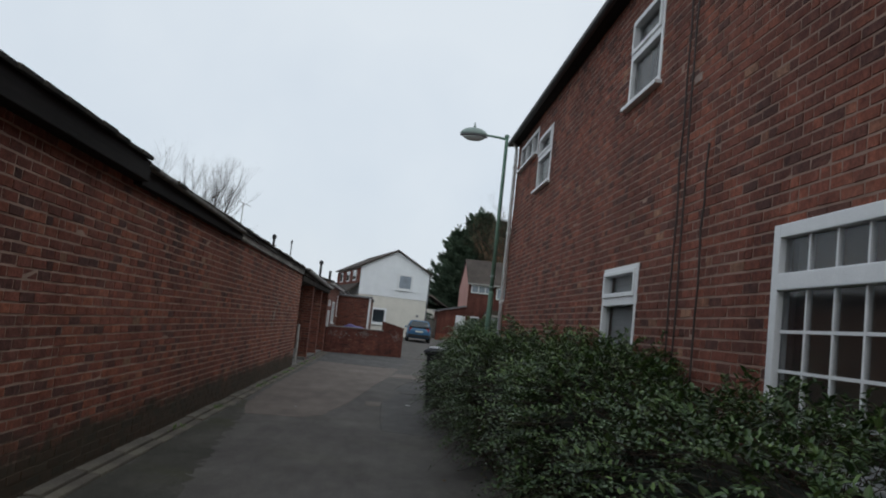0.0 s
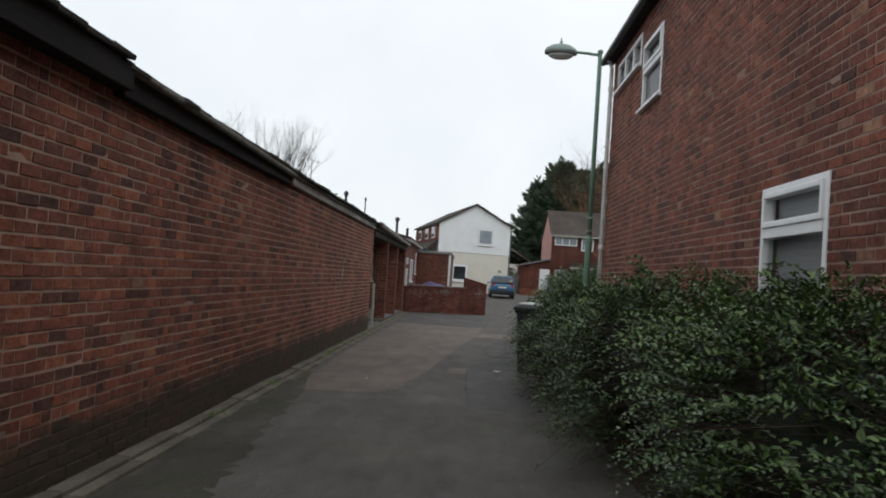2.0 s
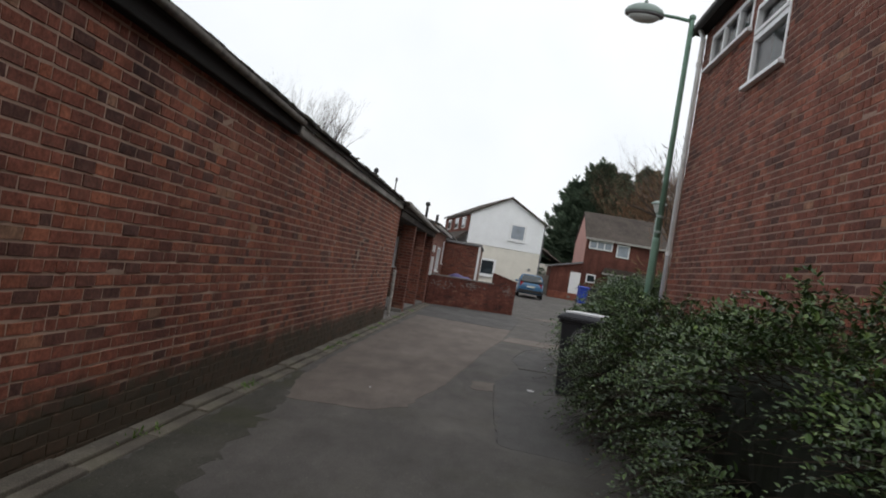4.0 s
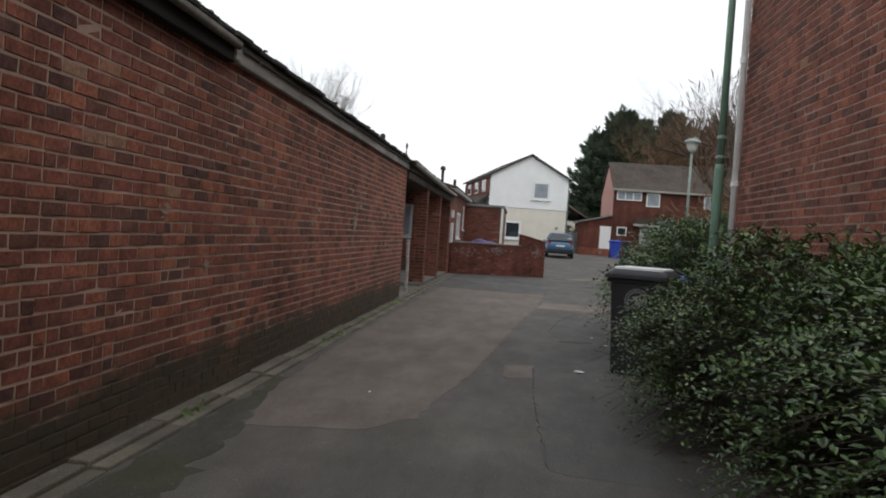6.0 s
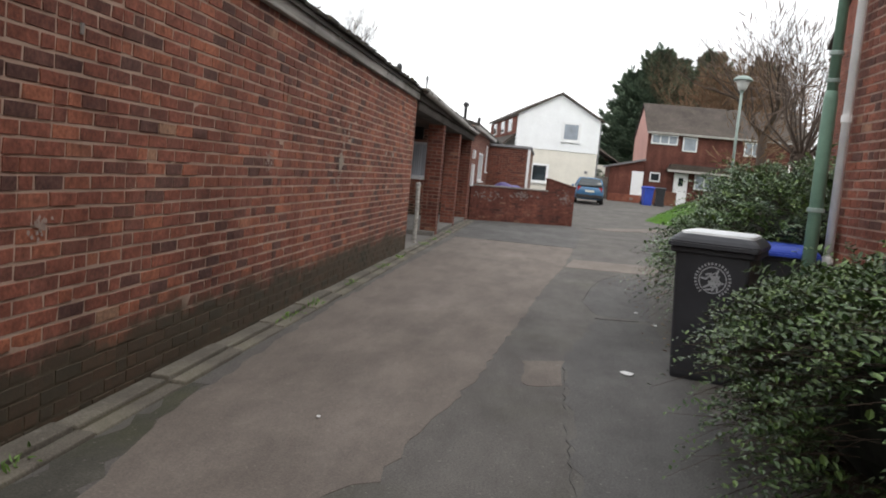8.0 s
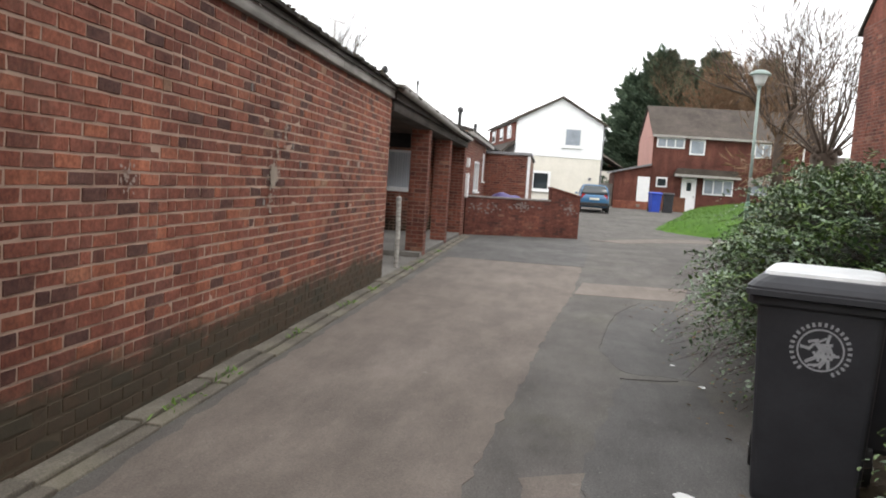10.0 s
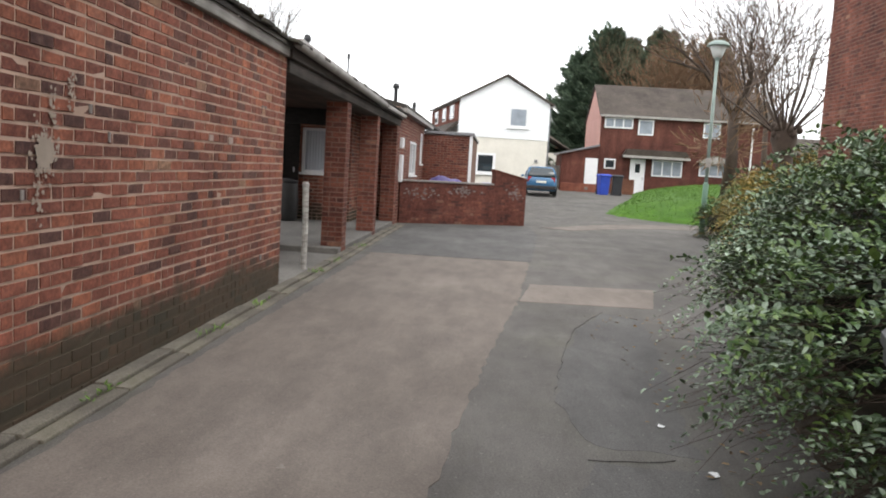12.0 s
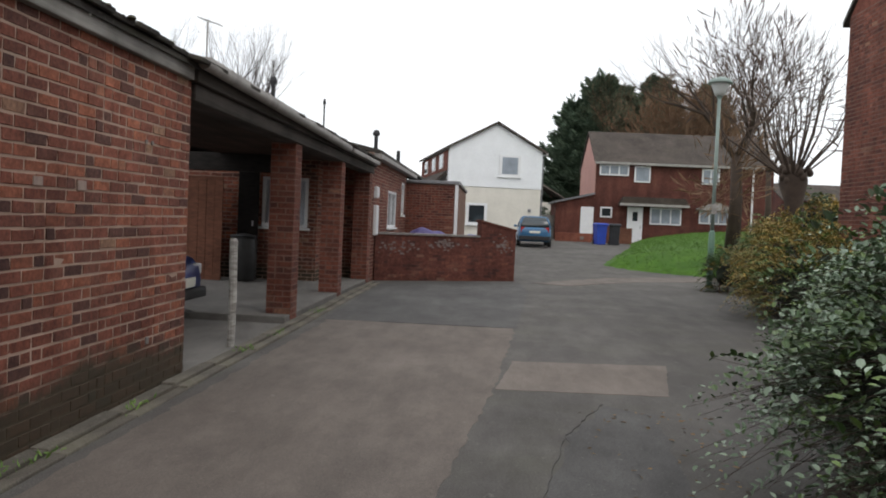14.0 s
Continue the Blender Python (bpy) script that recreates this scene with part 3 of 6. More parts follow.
# edging stones along the foot of the wall
edging = thing("kerb", "low mossy concrete edging along the wall foot", "kerb", (0, 0, 0), kind="structure")
bm = box(boxed(-0.003, 0.087, -0.44, 0.44, -0.05, 0.022, 0.012), -0.128, -0.018, -0.435, 0.435, -0.05, 0.04, 0.012)
edge_stone = part("edging_stone", bm, M["edging"], edging)
edge_stone.location = (-2.137, -5.5, 0)
rng = random.Random(3)
for k in range(1, 42):
    o = link("edging_stone", edge_stone.data, None, edging)
    o.location = (-2.137 + rng.uniform(-0.006, 0.006), -5.5 + 0.895 * k, rng.uniform(-0.008, 0.008))
    o.rotation_euler = (0, rng.uniform(-0.02, 0.02), rng.uniform(-0.006, 0.006))

part("joint_dirt", boxed(-2.158, -2.136, -6, 31.4, -0.02, 0.012), M["soil"], edging, "dirt in the edging joint")

# ---------------------------------------------------------------- long low building with the carport
WX = -2.276
wall_left = wall_solid("wall_west", -2.5, WX, -6, 21.35, -0.1, 2.43, M["mortar_left"], label="long low red brick wall with algae at its foot")
brickwork(wall_left, (WX, -5.9, 0.0), (0, 1, 0), (1, 0, 0), 27.25, -0.015, 2.428, M["brick_left"], singles=(20.6, 24.2, 0.6, 2.05), seed=5)
for y, z, w, h, s in [(16.8, 1.33, 0.2, 0.22, 1), (16.88, 1.5, 0.06, 0.22, 2), (17.04, 1.65, 0.06, 0.16, 3), (16.74, 1.12, 0.06, 0.14, 4), (11.09, 1.32, 0.1, 0.06, 5), (14.6, 1.28, 0.1, 0.12, 7), (11.79, 0.945, 0.1, 0.06, 6)]:
    rng = random.Random(s)
    bm = bmesh.new()
    if s == 1:
        bm.faces.new([bm.verts.new((-2.2625, y + 0.085 * math.cos(a) * q, z + 0.1 * math.sin(a) * q)) for a, q in [(2 * math.pi * i / 48, rng.uniform(0.72, 1.15)) for i in range(48)]])
    for j in range(int(26 + 1300 * w * h)):
        cu, cv, r = y + rng.gauss(0, w / 2.8), z + rng.gauss(0, h / 2.8), rng.uniform(0.004, 0.014)
        bm.faces.new([bm.verts.new((-2.2635 + 0.00005 * j, cu + r * math.cos(a) * rng.uniform(0.5, 1.3), cv + r * math.sin(a) * rng.uniform(0.5, 1.3))) for a in [2 * math.pi * q / 8 for q in range(8)]])
    part("cement_smear", bm, M["patch_mortar" if y > 16 else "smear"], wall_left, "pale cement smeared over bricks")
for y, z, w, h in [(20.6, 0.38, 0.045, 0.05), (20.5, 1.825, 0.03, 0.028), (20.6, 1.825, 0.03, 0.028), (19.57, 1.46, 0.1, 0.06), (19.1, 1.47, 0.09, 0.05), (16.26, 1.91, 0.02, 0.06), (17.25, 1.55, 0.02, 0.05), (17.47, 1.4, 0.02, 0.06), (16.61, 1.1, 0.02, 0.05), (12.03, 1.79, 0.02, 0.05)]:
    part("wall_tag", boxed(-2.275, -2.262, y, y + w, z, z + h, 0.003), M["coping" if w < 0.05 else "smear"], wall_left, "small pale mark on the bricks")
# the other sides of that building; the last wall is unseen, added to block sky
for nm, a in (("wall_west_back", (-12.2, -12.0, -6, 21.35, -0.1, 2.5)), ("wall_west_north", (-12.0, -2.5, 21.13, 21.35, -0.1, 2.39)), ("wall_next_west", (-12.2, -12.0, 31.7, 45, -0.1, 2.6)), ("wall_south", (-12.0, -2.5, -6.2, -6, -0.1, 2.7)), ("wall_west_south", (-2.5, -2.27, -24, -6.0, -0.1, 2.7))):
    tagged(part(nm, boxed(*a), M["mortar_left"], None), "plain brick wall closing the low building, or added to block sky", "wall", kind="structure")

eaves = thing("trim", "weathered timber eaves boards under the low roof", "eaves", kind="structure")
part("fascia_board", boxed(-2.5, -2.14, -6, 7.04, 2.412, 2.59, 0.01), M["eave_dark"], eaves, "black weathered fascia board")
part("fascia_board", boxed(-2.5, -2.2, 7.045, 11.94, 2.385, 2.512, 0.01), M["eave_dark"], eaves, "black weathered fascia board")
for y0, y1 in ((11.95, 15.4), (15.41, 18.6), (18.61, 21.28)):
    part("fascia_board", boxed(-2.5, -2.222, y0, y1, 2.405, 2.513, 0.012), M["eave_grey"], eaves, "grey weathered fascia board")
    part("drip_board", boxed(-2.5, -2.216, y0, y1, 2.516, 2.572, 0.012), M["eave_dark"], eaves, "black roof edge board")
for y in (12.5, 13.65, 16.2, 19.55):
    part("fixing_clip", boxed(-2.217, -2.209, y, y + 0.02, 2.49, 2.545, 0.002), M["white"], eaves, "small white fixing clip")
part("end_block", boxed(-2.5, -2.18, 11.9, 12.02, 2.4, 2.53, 0.015), M["eave_grey"], eaves, "pale end block of the gutter board")
part("beam", boxed(-2.5, -2.24, 21.36, 31.5, 2.255, 2.395, 0.015), M["eave_mid"], eaves, "dark timber beam over the piers")
part("fascia_board", boxed(-2.5, -2.2, 21.3, 31.6, 2.4, 2.5, 0.01), M["eave_mid"], eaves)
# black box drawn for the dark void between back wall and ceiling
part("back_beam", boxed(-9.0, -3.34, 29.12, 29.26, 2.08, 2.398, 0.012), M["eave_dark"], eaves, "black band at the back of the carport")
for y0, y1, cx, cz, drop, r, mat in ((6.96, 11.9, -2.166, 2.553, -0.055, 0.028, "gutter_old"), (21.25, 27.9, -2.135, 2.545, -0.09, 0.052, "gutter_grey")):
    bm = bmesh.new()
    prof = [(-r, 0.9 * r)] + [(r * math.cos(a), r * math.sin(a)) for a in [math.pi + math.pi * i / 8 for i in range(9)]] + [(0.9 * r, 0.9 * r)]
    prism(bm, [(cx + x, cz + z) for x, z in prof], y0, y1)
    for v in bm.verts:
        v.co.z += drop * (v.co.y - y0) / (y1 - y0)
    part("gutter", bm, M[mat], eaves, "weathered grey gutter")
part("gutter", boxed(-2.19, -2.1, 28.2, 31.3, 2.42, 2.5, 0.02), M["gutter_grey"], eaves)

roof_low = thing("roof", "low mossy tiled roof over wall and carport", "roof", kind="structure")
bm = bmesh.new()
prism(bm, [(-2.2, 2.5), (-2.2, 2.54), (-7.2, 3.45), (-12.2, 2.54), (-12.2, 2.5), (-7.2, 3.36)], -6.2, 21.4)
part("roof_deck", bm, M["roof"], roof_low)
part("roof_deck", prism(bmesh.new(), [(-2.2, 2.5), (-2.2, 2.54), (-4.7, 2.99), (-4.7, 2.93)], 21.41, 31.7), M["roof"], roof_low)
tile_mesh = None
rng = random.Random(12)
for k in range(118):
    y = -6 + 0.32 * k
    if tile_mesh is None:
        t = part("roof_tile", boxed(-0.25, 0.06, -0.155, 0.155, 0, 0.035, 0.008), M["roof"], roof_low)
        tile_mesh = t.data
    else:
        t = link("roof_tile", tile_mesh, None, roof_low)
    edge, height = (-2.165, 2.596) if y < 7.05 else (-2.2, 2.55) if y < 12 else (-2.225, 2.56) if y < 21 else (-2.16, 2.53)
    t.location = (edge + rng.uniform(-0.02, 0.02), y, height + rng.uniform(-0.005, 0.006))
    t.rotation_euler = (rng.uniform(-0.012, 0.012), 0.2, rng.uniform(-0.02, 0.02))
bm = bmesh.new()
rng = random.Random(77)
for k in range(420):
    y = rng.uniform(3, 31)
    r = rng.uniform(0.012, 0.034)
    lathe(bm, [(0.2 * r, 0), (r, 0.2 * r), (0.7 * r, 0.6 * r), (0.1 * r, 0.8 * r)], 6, (-2.2 + rng.uniform(-0.14, 0.06), y, 2.6 + (0.015 if y < 7.05 else -0.045 if y < 12 else -0.03 if y < 21 else -0.06)))
tagged(part("moss", bm, M["soil"], roof_low), kind="stuff")

# carport
car_floor = tagged(part("floor", boxed(-9, -2.28, 24.7, 31.6, -0.05, 0.1, 0.015), M["concrete"], None), "raised concrete carport floor", "floor", kind="structure")
tagged(part("floor_bay", boxed(-9, -2.28, 21.36, 24.69, -0.05, 0.012), M["concrete"], None), "stained concrete floor of the parking bay", "floor", kind="structure")
tagged(part("ceiling", boxed(-4.7, -2.5, 21.36, 31.6, 2.4, 2.44), M["ceiling_dark"], None), "dark boarded carport ceiling", "ceiling", kind="structure")


def pier(y0):
    p = thing("brick_pier", "square red brick pier holding the carport beam", "pier", (0, 0, 0), group="carport piers", kind="structure")
    # darker brick and mortar put the piers' shade into their colour
    part("mortar_core", boxed(-2.59, WX, y0 + 0.006, y0 + 0.33, 0.0, 2.257), M["mortar_far"], p)
    brickwork(p, (-2.59, y0 + 0.006, 0.0), (1, 0, 0), (0, -1, 0), 0.314, 0.03, 2.255, M["brick_far"], seed=int(y0 * 7), singles=(0, 1, 0, 3))
    brickwork(p, (WX, y0 + 0.006, 0.0), (0, 1, 0), (1, 0, 0), 0.324, 0.03, 2.255, M["brick_far"], seed=int(y0 * 9), singles=(0, 1, 0, 3))


for y0 in (24.92, 28.05, 31.12):
    pier(y0)
cw = wall_solid("wall_carport", -12, -3.1, 30.1, 30.32, 0, 2.46, M["mortar"], holes=[(-4.16, -3.28, 1.1, 2.05)], label="brick wall at the back of the carport", along="x")
brickwork(cw, (-8.6, 30.1, 0.1), (1, 0, 0), (0, -1, 0), 5.5, 0.0, 2.3, M["brick_left"], holes=[(4.44, 5.32, 1.0, 1.95)], seed=21)
cw2 = wall_solid("wall_carport_side", -3.32, -3.1, 30.32, 31.6, 0, 2.46, M["mortar"], label="brick return wall in the carport")
brickwork(cw2, (-3.1, 30.1, 0.1), (0, 1, 0), (1, 0, 0), 1.4, 0.0, 2.3, M["brick_left"], seed=22)
cw3 = wall_solid("wall_carport_end", -3.1, -2.3, 31.46, 31.66, 0, 2.5, M["mortar"], label="brick end wall of the carport", along="x")
brickwork(cw3, (-3.1, 31.46, 0.1), (1, 0, 0), (0, -1, 0), 0.8, 0.0, 2.3, M["brick_left"], seed=23)
window("window_carport", (-4.16, 30.1, 1.1), 0, 0.88, 0.95, back="curtain", label="white framed window with pale net curtains")
# boarded side of the carport
fence = thing("board_fence", "brown stained vertical board fence at the carport side", "fence")
for k in range(22):
    part("board", boxed(-8.0 + 0.152 * k, -8.0 + 0.152 * k + 0.146, 29.3 + 0.004 * (k % 3), 29.325 + 0.004 * (k % 3), 0.1, 1.98, 0.004), M["timber_brown"], fence)
for z in (0.5, 1.7):
    part("rail", boxed(-8.0, -4.66, 29.335, 29.38, z, z + 0.07), M["timber_brown"], fence)
# black panel and added handle stand in for the darkness of an open doorway
door = thing("dark_doorway", "black panel standing for a dark doorway beside the carport window", "door", (-4.57, 29.9, 0.1))
part("leaf", boxed(0, 0.39, 0, 0.05, 0, 2.05, 0.01), M["eave_dark"], door)
part("handle", boxed(0.28, 0.31, -0.03, 0.0, 1.0, 1.1, 0.006), M["rim"], door)
butt = thing("water_butt", "grey round water butt on the carport floor", "barrel", (-4.3, 29.45, 0.1))
part("barrel", lathe(bmesh.new(), [(0.2, 0), (0.235, 0.05), (0.25, 0.4), (0.235, 0.75), (0.22, 0.8)], 24), M["gutter"], butt, smooth=True)
part("lid", lathe(bmesh.new(), [(0.24, 0.8), (0.245, 0.83), (0.1, 0.86), (0.03, 0.87)], 24), M["dark_trim"], butt, smooth=True)
post = thing("timber_post", "leaning timber post with flaking white paint", "post", (-2.36, 22.85, 0.0))
bm = tube(bmesh.new(), [(0.0, 0, 0), (0.0, 0.02, 0.5), (-0.02, 0.05, 1.06), (-0.02, 0.05, 1.09)], [0.04, 0.038, 0.04, 0.03], 8)
part("shaft", bm, M["timber_post"], post)
part("cap", lathe(bmesh.new(), [(0.044, 1.03), (0.046, 1.07), (0.026, 1.1)], 10, (-0.02, 0.05, 0)), M["gutter_grey"], post)

# ---------------------------------------------------------------- single-storey house beyond the carport
HX = -2.3
wall_next = wall_solid("wall_next", HX - 0.25, HX, 31.66, 38.4, 0, 2.72, M["mortar"], holes=[(34.3, 35.9, 1.12, 2.02), (37.2, 37.75, 1.45, 2.35)], label="red brick side wall of the single-storey house")
brickwork(wall_next, (HX, 31.66, 0), (0, 1, 0), (1, 0, 0), 6.74, 0, 2.7, M["brick_far"], holes=[(34.3 - 31.66, 35.9 - 31.66, 1.12, 2.02), (37.2 - 31.66, 37.75 - 31.66, 1.45, 2.35)], seed=31)
window("window_next", (HX, 34.3, 1.12), 90, 1.6, 0.9, cols=(0.8,), label="white two-light window in the side wall")
window("window_next", (HX, 37.2, 1.45), 90, 0.55, 0.9, label="narrow white window near the corner")
for z0, z1, nm in ((1.78, 2.02, "white vent cover on the brick wall"), (0.98, 1.62, "white meter cabinet on the brick wall")):
    b = thing("meter_box", nm, "meter box", (HX + 0.003, 31.95, z0))
    part("case", boxed(0, 0.07, 0, 0.32, 0, z1 - z0, 0.012), M["white"], b)
    part("door_panel", boxed(0.07, 0.078, 0.03, 0.29, 0.03, z1 - z0 - 0.03, 0.003), M["white"], b)
ext = wall_solid("wall_extension", HX, -0.79, 38.4, 38.62, 0, 2.4, M["mortar_far"], label="red brick end wall of the flat-roofed extension", along="x")
brickwork(ext, (HX, 38.4, 0), (1, 0, 0), (0, -1, 0), 1.43, 0.3, 2.4, M["brick_far"], seed=33)
tagged(part("wall_extension_side", boxed(-1.0, -0.8, 38.63, 46, 0, 2.4), M["mortar_far"], None), "side wall of the extension", "wall", kind="structure")
part("corner_board", boxed(-0.87, -0.775, 38.37, 38.4, 0, 2.42, 0.006), M["white"], ext, "white corner board")
part("roof_edge", boxed(HX, -0.74, 38.32, 46, 2.41, 2.5, 0.01), M["lead"], ext, "grey felt roof edge")
roof_next = thing("roof_next", "low tiled roof with pale verge boards", "roof", kind="structure")
bm = prism(bmesh.new(), [(-2.16, 2.7), (-2.16, 2.78), (-6.8, 3.75), (-12.2, 2.7), (-12.2, 2.6), (-6.8, 3.65)], 31.75, 46)
part("roof_deck", bm, M["roof"], roof_next)
part("verge_board", boxed(-2.3, -2.14, 31.75, 40, 2.6, 2.7, 0.01), M["gutter_grey"], roof_next, "pale verge board")
tagged(part("wall_next_back", boxed(-12, -2.5, 45.8, 46, 0, 2.7), M["mortar_far"], None), "plain wall closing the house", "wall", kind="structure")


def flue(at, h, r, label, cowl=True):
    f = thing("flue_pipe", label, "flue", at)
    part("pipe", tube(bmesh.new(), [(0, 0, 0), (0, 0, h)], r, 10), M["dark_trim"], f)
    if cowl:
        part("cowl", lathe(bmesh.new(), [(r * 1.7, h - 0.08), (r * 1.9, h), (r * 1.2, h + 0.08), (r * 0.3, h + 0.1)], 12), M["dark_trim"], f)


flue((-3.4, 39.5, 3.02), 0.9, 0.06, "black metal flue with a cowl on the roof")
flue((-3.3, 44.6, 2.98), 0.85, 0.07, "short black flue on the far roof", False)
flue((-4.8, 38.4, 3.3), 1.35, 0.025, "thin pole with a small cap on the roof")
flue((-4.86, 33.1, 3.3), 1.05, 0.05, "dark roof vent with a cowl")
aer = thing("tv_aerial", "thin metal television aerial mast on the roof", "aerial", (-6.1, 32.2, 3.5))
part("mast", tube(bmesh.new(), [(0, 0, -0.05), (0, 0, 1.92)], 0.02, 6), M["gutter_grey"], aer)
part("boom", tube(bmesh.new(), [(-0.22, 0, 2.02), (0.3, 0.1, 1.86)], 0.012, 6), M["gutter_grey"], aer)
for k in range(6):
    part("element", tube(bmesh.new(), [(-0.18 + 0.085 * k, -0.15, 2.008 - 0.026 * k), (-0.18 + 0.085 * k, 0.19, 2.008 - 0.026 * k)], 0.006, 5), M["gutter_grey"], aer)

# ---------------------------------------------------------------- garden wall across the end of the alley
gwall = thing("garden_wall", "low red brick garden wall with pale coping and white scuffs", "wall", (-2.27, 32.22, 0), math.degrees(math.atan2(1.7, 3.07)), kind="structure")
GL = math.hypot(1.7, 3.07)
bm = prism(bmesh.new(), [(0, 0), (GL, 0), (GL, 1.16), (GL - 0.92, 1.36), (GL - 0.92, 1.0), (0, 1.0)], 0, 0.21)
part("mortar_core", bm, M["brick_garden"], gwall)
brickwork(gwall, (0, 0, 0), (1, 0, 0), (0, -1, 0), GL - 0.92, 0.0, 1.0, M["brick_garden"], seed=41, singles=(1.2, 2.4, 0.2, 1.1))
brickwork(gwall, (GL - 0.915, 0, 0), (1, 0, 0), (0, -1, 0), 0.905, 0.0, 1.2, M["brick_garden"], seed=42)
for k in range(6):
    part("coping_stone", boxed(0.02 + 0.424 * k, 0.435 + 0.424 * k, -0.03, 0.24, 1.002, 1.05, 0.01), M["coping"], gwall, "pale coping stone")
bm = prism(bmesh.new(), [(GL - 0.94, 1.362), (GL + 0.02, 1.162), (GL + 0.02, 1.21), (GL - 0.94, 1.41)], -0.02, 0.23)
part("sloping_coping", bm, M["brick_garden"], gwall, "sloping brick coping")
for k, (x, z, w, h) in enumerate([(0.55, 0.72, 0.7, 0.3), (GL - 0.35, 0.82, 0.3, 0.3), (1.6, 0.82, 0.7, 0.2)]):
    rng = random.Random(60 + k)
    bm = bmesh.new()
    for j in range(46):
        cx, cz, r = x + rng.gauss(0, w / 3), z + rng.gauss(0, h / 3), rng.uniform(0.012, 0.045)
        vs = [bm.verts.new((cx + r * math.cos(i) * rng.uniform(0.6, 1.4), -0.009 - 0.00008 * j, cz + 0.6 * r * math.sin(i))) for i in [2 * math.pi * q / 7 for q in range(7)]]
        bm.faces.new(vs)
    part("paint_scuff", bm, M["scuff"], gwall, "white paint scuff on the bricks")
bag = thing("tarpaulin", "purple-blue tarpaulin heaped behind the garden wall", "tarpaulin", (-1.35, 34.3, 0.0))
bm = bmesh.new()
bmesh.ops.create_icosphere(bm, subdivisions=4, radius=1)
for v in bm.verts:
    n = noise.noise(v.co * 2.3) * 0.25 + noise.noise(v.co * 6) * 0.08
    v.co = Vector((v.co.x * 0.75, v.co.y * 0.45, 0.56 + v.co.z * 0.56)) * (1 + n * 0.35)
    v.co.z = max(0.0, v.co.z)
M["tarp"] = plain("purple_tarpaulin", (0.09, 0.07, 0.2), 0.5, 0.3, 5)
part("sheet", bm, M["tarp"], bag, smooth=True)
rb = thing("recycling_box", "dark recycling box with a blue lid behind the garden wall", "box", (0.0, 35.2, ground_z(0, 35.2)))
part("tub", boxed(-0.35, 0.35, -0.25, 0.25, 0, 0.95, 0.03), M["dark_trim"], rb)
part("lid", boxed(-0.37, 0.37, -0.27, 0.27, 0.955, 1.03, 0.02), M["blue_plastic"], rb)

# ---------------------------------------------------------------- two-storey brick house along the alley
RX = 2.262
H = [(2.38, 4.62, 0.95, 2.255), (7.22, 8.38, 0.9, 2.225), (7.07, 8.06, 3.9, 4.82), (12.13, 13.25, 3.86, 4.77), (13.43, 15.25, 4.57, 5.02)]
wall_right = wall_solid("wall_east", RX, RX + 0.26, -6, 15.65, -0.1, 5.17, M["mortar"], holes=H, label="tall dark red brick house wall beside the alley")
brickwork(wall_right, (RX, -6, 0), (0, 1, 0), (-1, 0, 0), 21.65, 0.9, 5.17, M["brick_right"], holes=[(a + 6, b + 6, c, d) for a, b, c, d in H], singles=(9.2, 13.2, 1.5, 3.2), seed=51)
# three closing walls; the fourth is unseen, added to darken the near ground
for nm, a in (("wall_east_north", (RX + 0.26, 9.6, 15.4, 15.65, -0.1, 5.17)), ("wall_east_south", (RX + 0.26, 9.6, -6, -5.75, -0.1, 5.17)), ("wall_east_back", (9.6, 9.86, -6, 15.65, -0.1, 5.17)), ("wall_east_yard", (RX, RX + 0.26, -24, -6.002, -0.1, 5.17))):
    tagged(part(nm, boxed(*a), M["mortar"], None), "plain brick wall closing the tall house, or added to block sky", "wall", kind="structure")
window("window_1", (RX, 4.62, 0.95), -90, 2.24, 1.305, transom=0.965, grid=(0.28, 0.225), frame=0.08, back="brown_curtain", label="large white window with thin white glazing bars")
window("window_2", (RX, 8.38, 0.9), -90, 1.16, 1.325, transom=0.99, lights=((0.05, 1.11, 1.02, 1.285),), back="blind", label="white window with a grey blind and top light")
window("window_3", (RX, 8.06, 3.9), -90, 0.99, 0.92, transom=0.52, lights=((0.05, 0.94, 0.54, 0.88),), label="white upper-storey window with two lights")
window("window_4", (RX, 13.25, 3.86), -90, 1.12, 0.91, transom=0.53, lights=((0.05, 1.07, 0.55, 0.87),), label="white upper-storey window with two lights")
window("window_5", (RX, 15.25, 4.57), -90, 1.82, 0.45, cols=(0.6, 1.22), label="low white three-light upper window")
part("pale_brick", boxed(RX - 0.012, RX - 0.004, 6.0, 6.16, 3.58, 3.645, 0.003), M["smear"], wall_right, "pale replaced brick")
roof_r = thing("roof_east", "dark tiled roof with gutter on the tall house", "roof", kind="structure")
part("roof_deck", prism(bmesh.new(), [(2.1, 5.2), (2.1, 5.28), (5.9, 7.46), (9.9, 5.28), (9.9, 5.2), (5.9, 7.36)], -6.2, 15.85), M["roof"], roof_r)
part("soffit", boxed(2.12, RX, -6.2, 15.8, 5.172, 5.198), M["eave_dark"], roof_r)
part("gutter", tube(bmesh.new(), [(2.09, -6.2, 5.215), (2.09, 15.85, 5.215)], 0.052, 10), M["gutter"], roof_r)
for y0, z1, label in ((6.28, 5.17, "black cable running up the bricks"), (6.14, 5.17, "black cable running up the bricks"), (5.71, 3.0, "black cable ending halfway up the wall")):
    c = thing("cable", label, "cable", (RX - 0.03, y0, 0.0), group="wall cables")
    rng = random.Random(int(y0 * 100))
    part("sheath", tube(bmesh.new(), [(0.005 * rng.uniform(-1, 1), 0.02 * rng.uniform(-1, 1), z1 * i / 14) for i in range(15)], 0.008, 6), M["cable"], c)
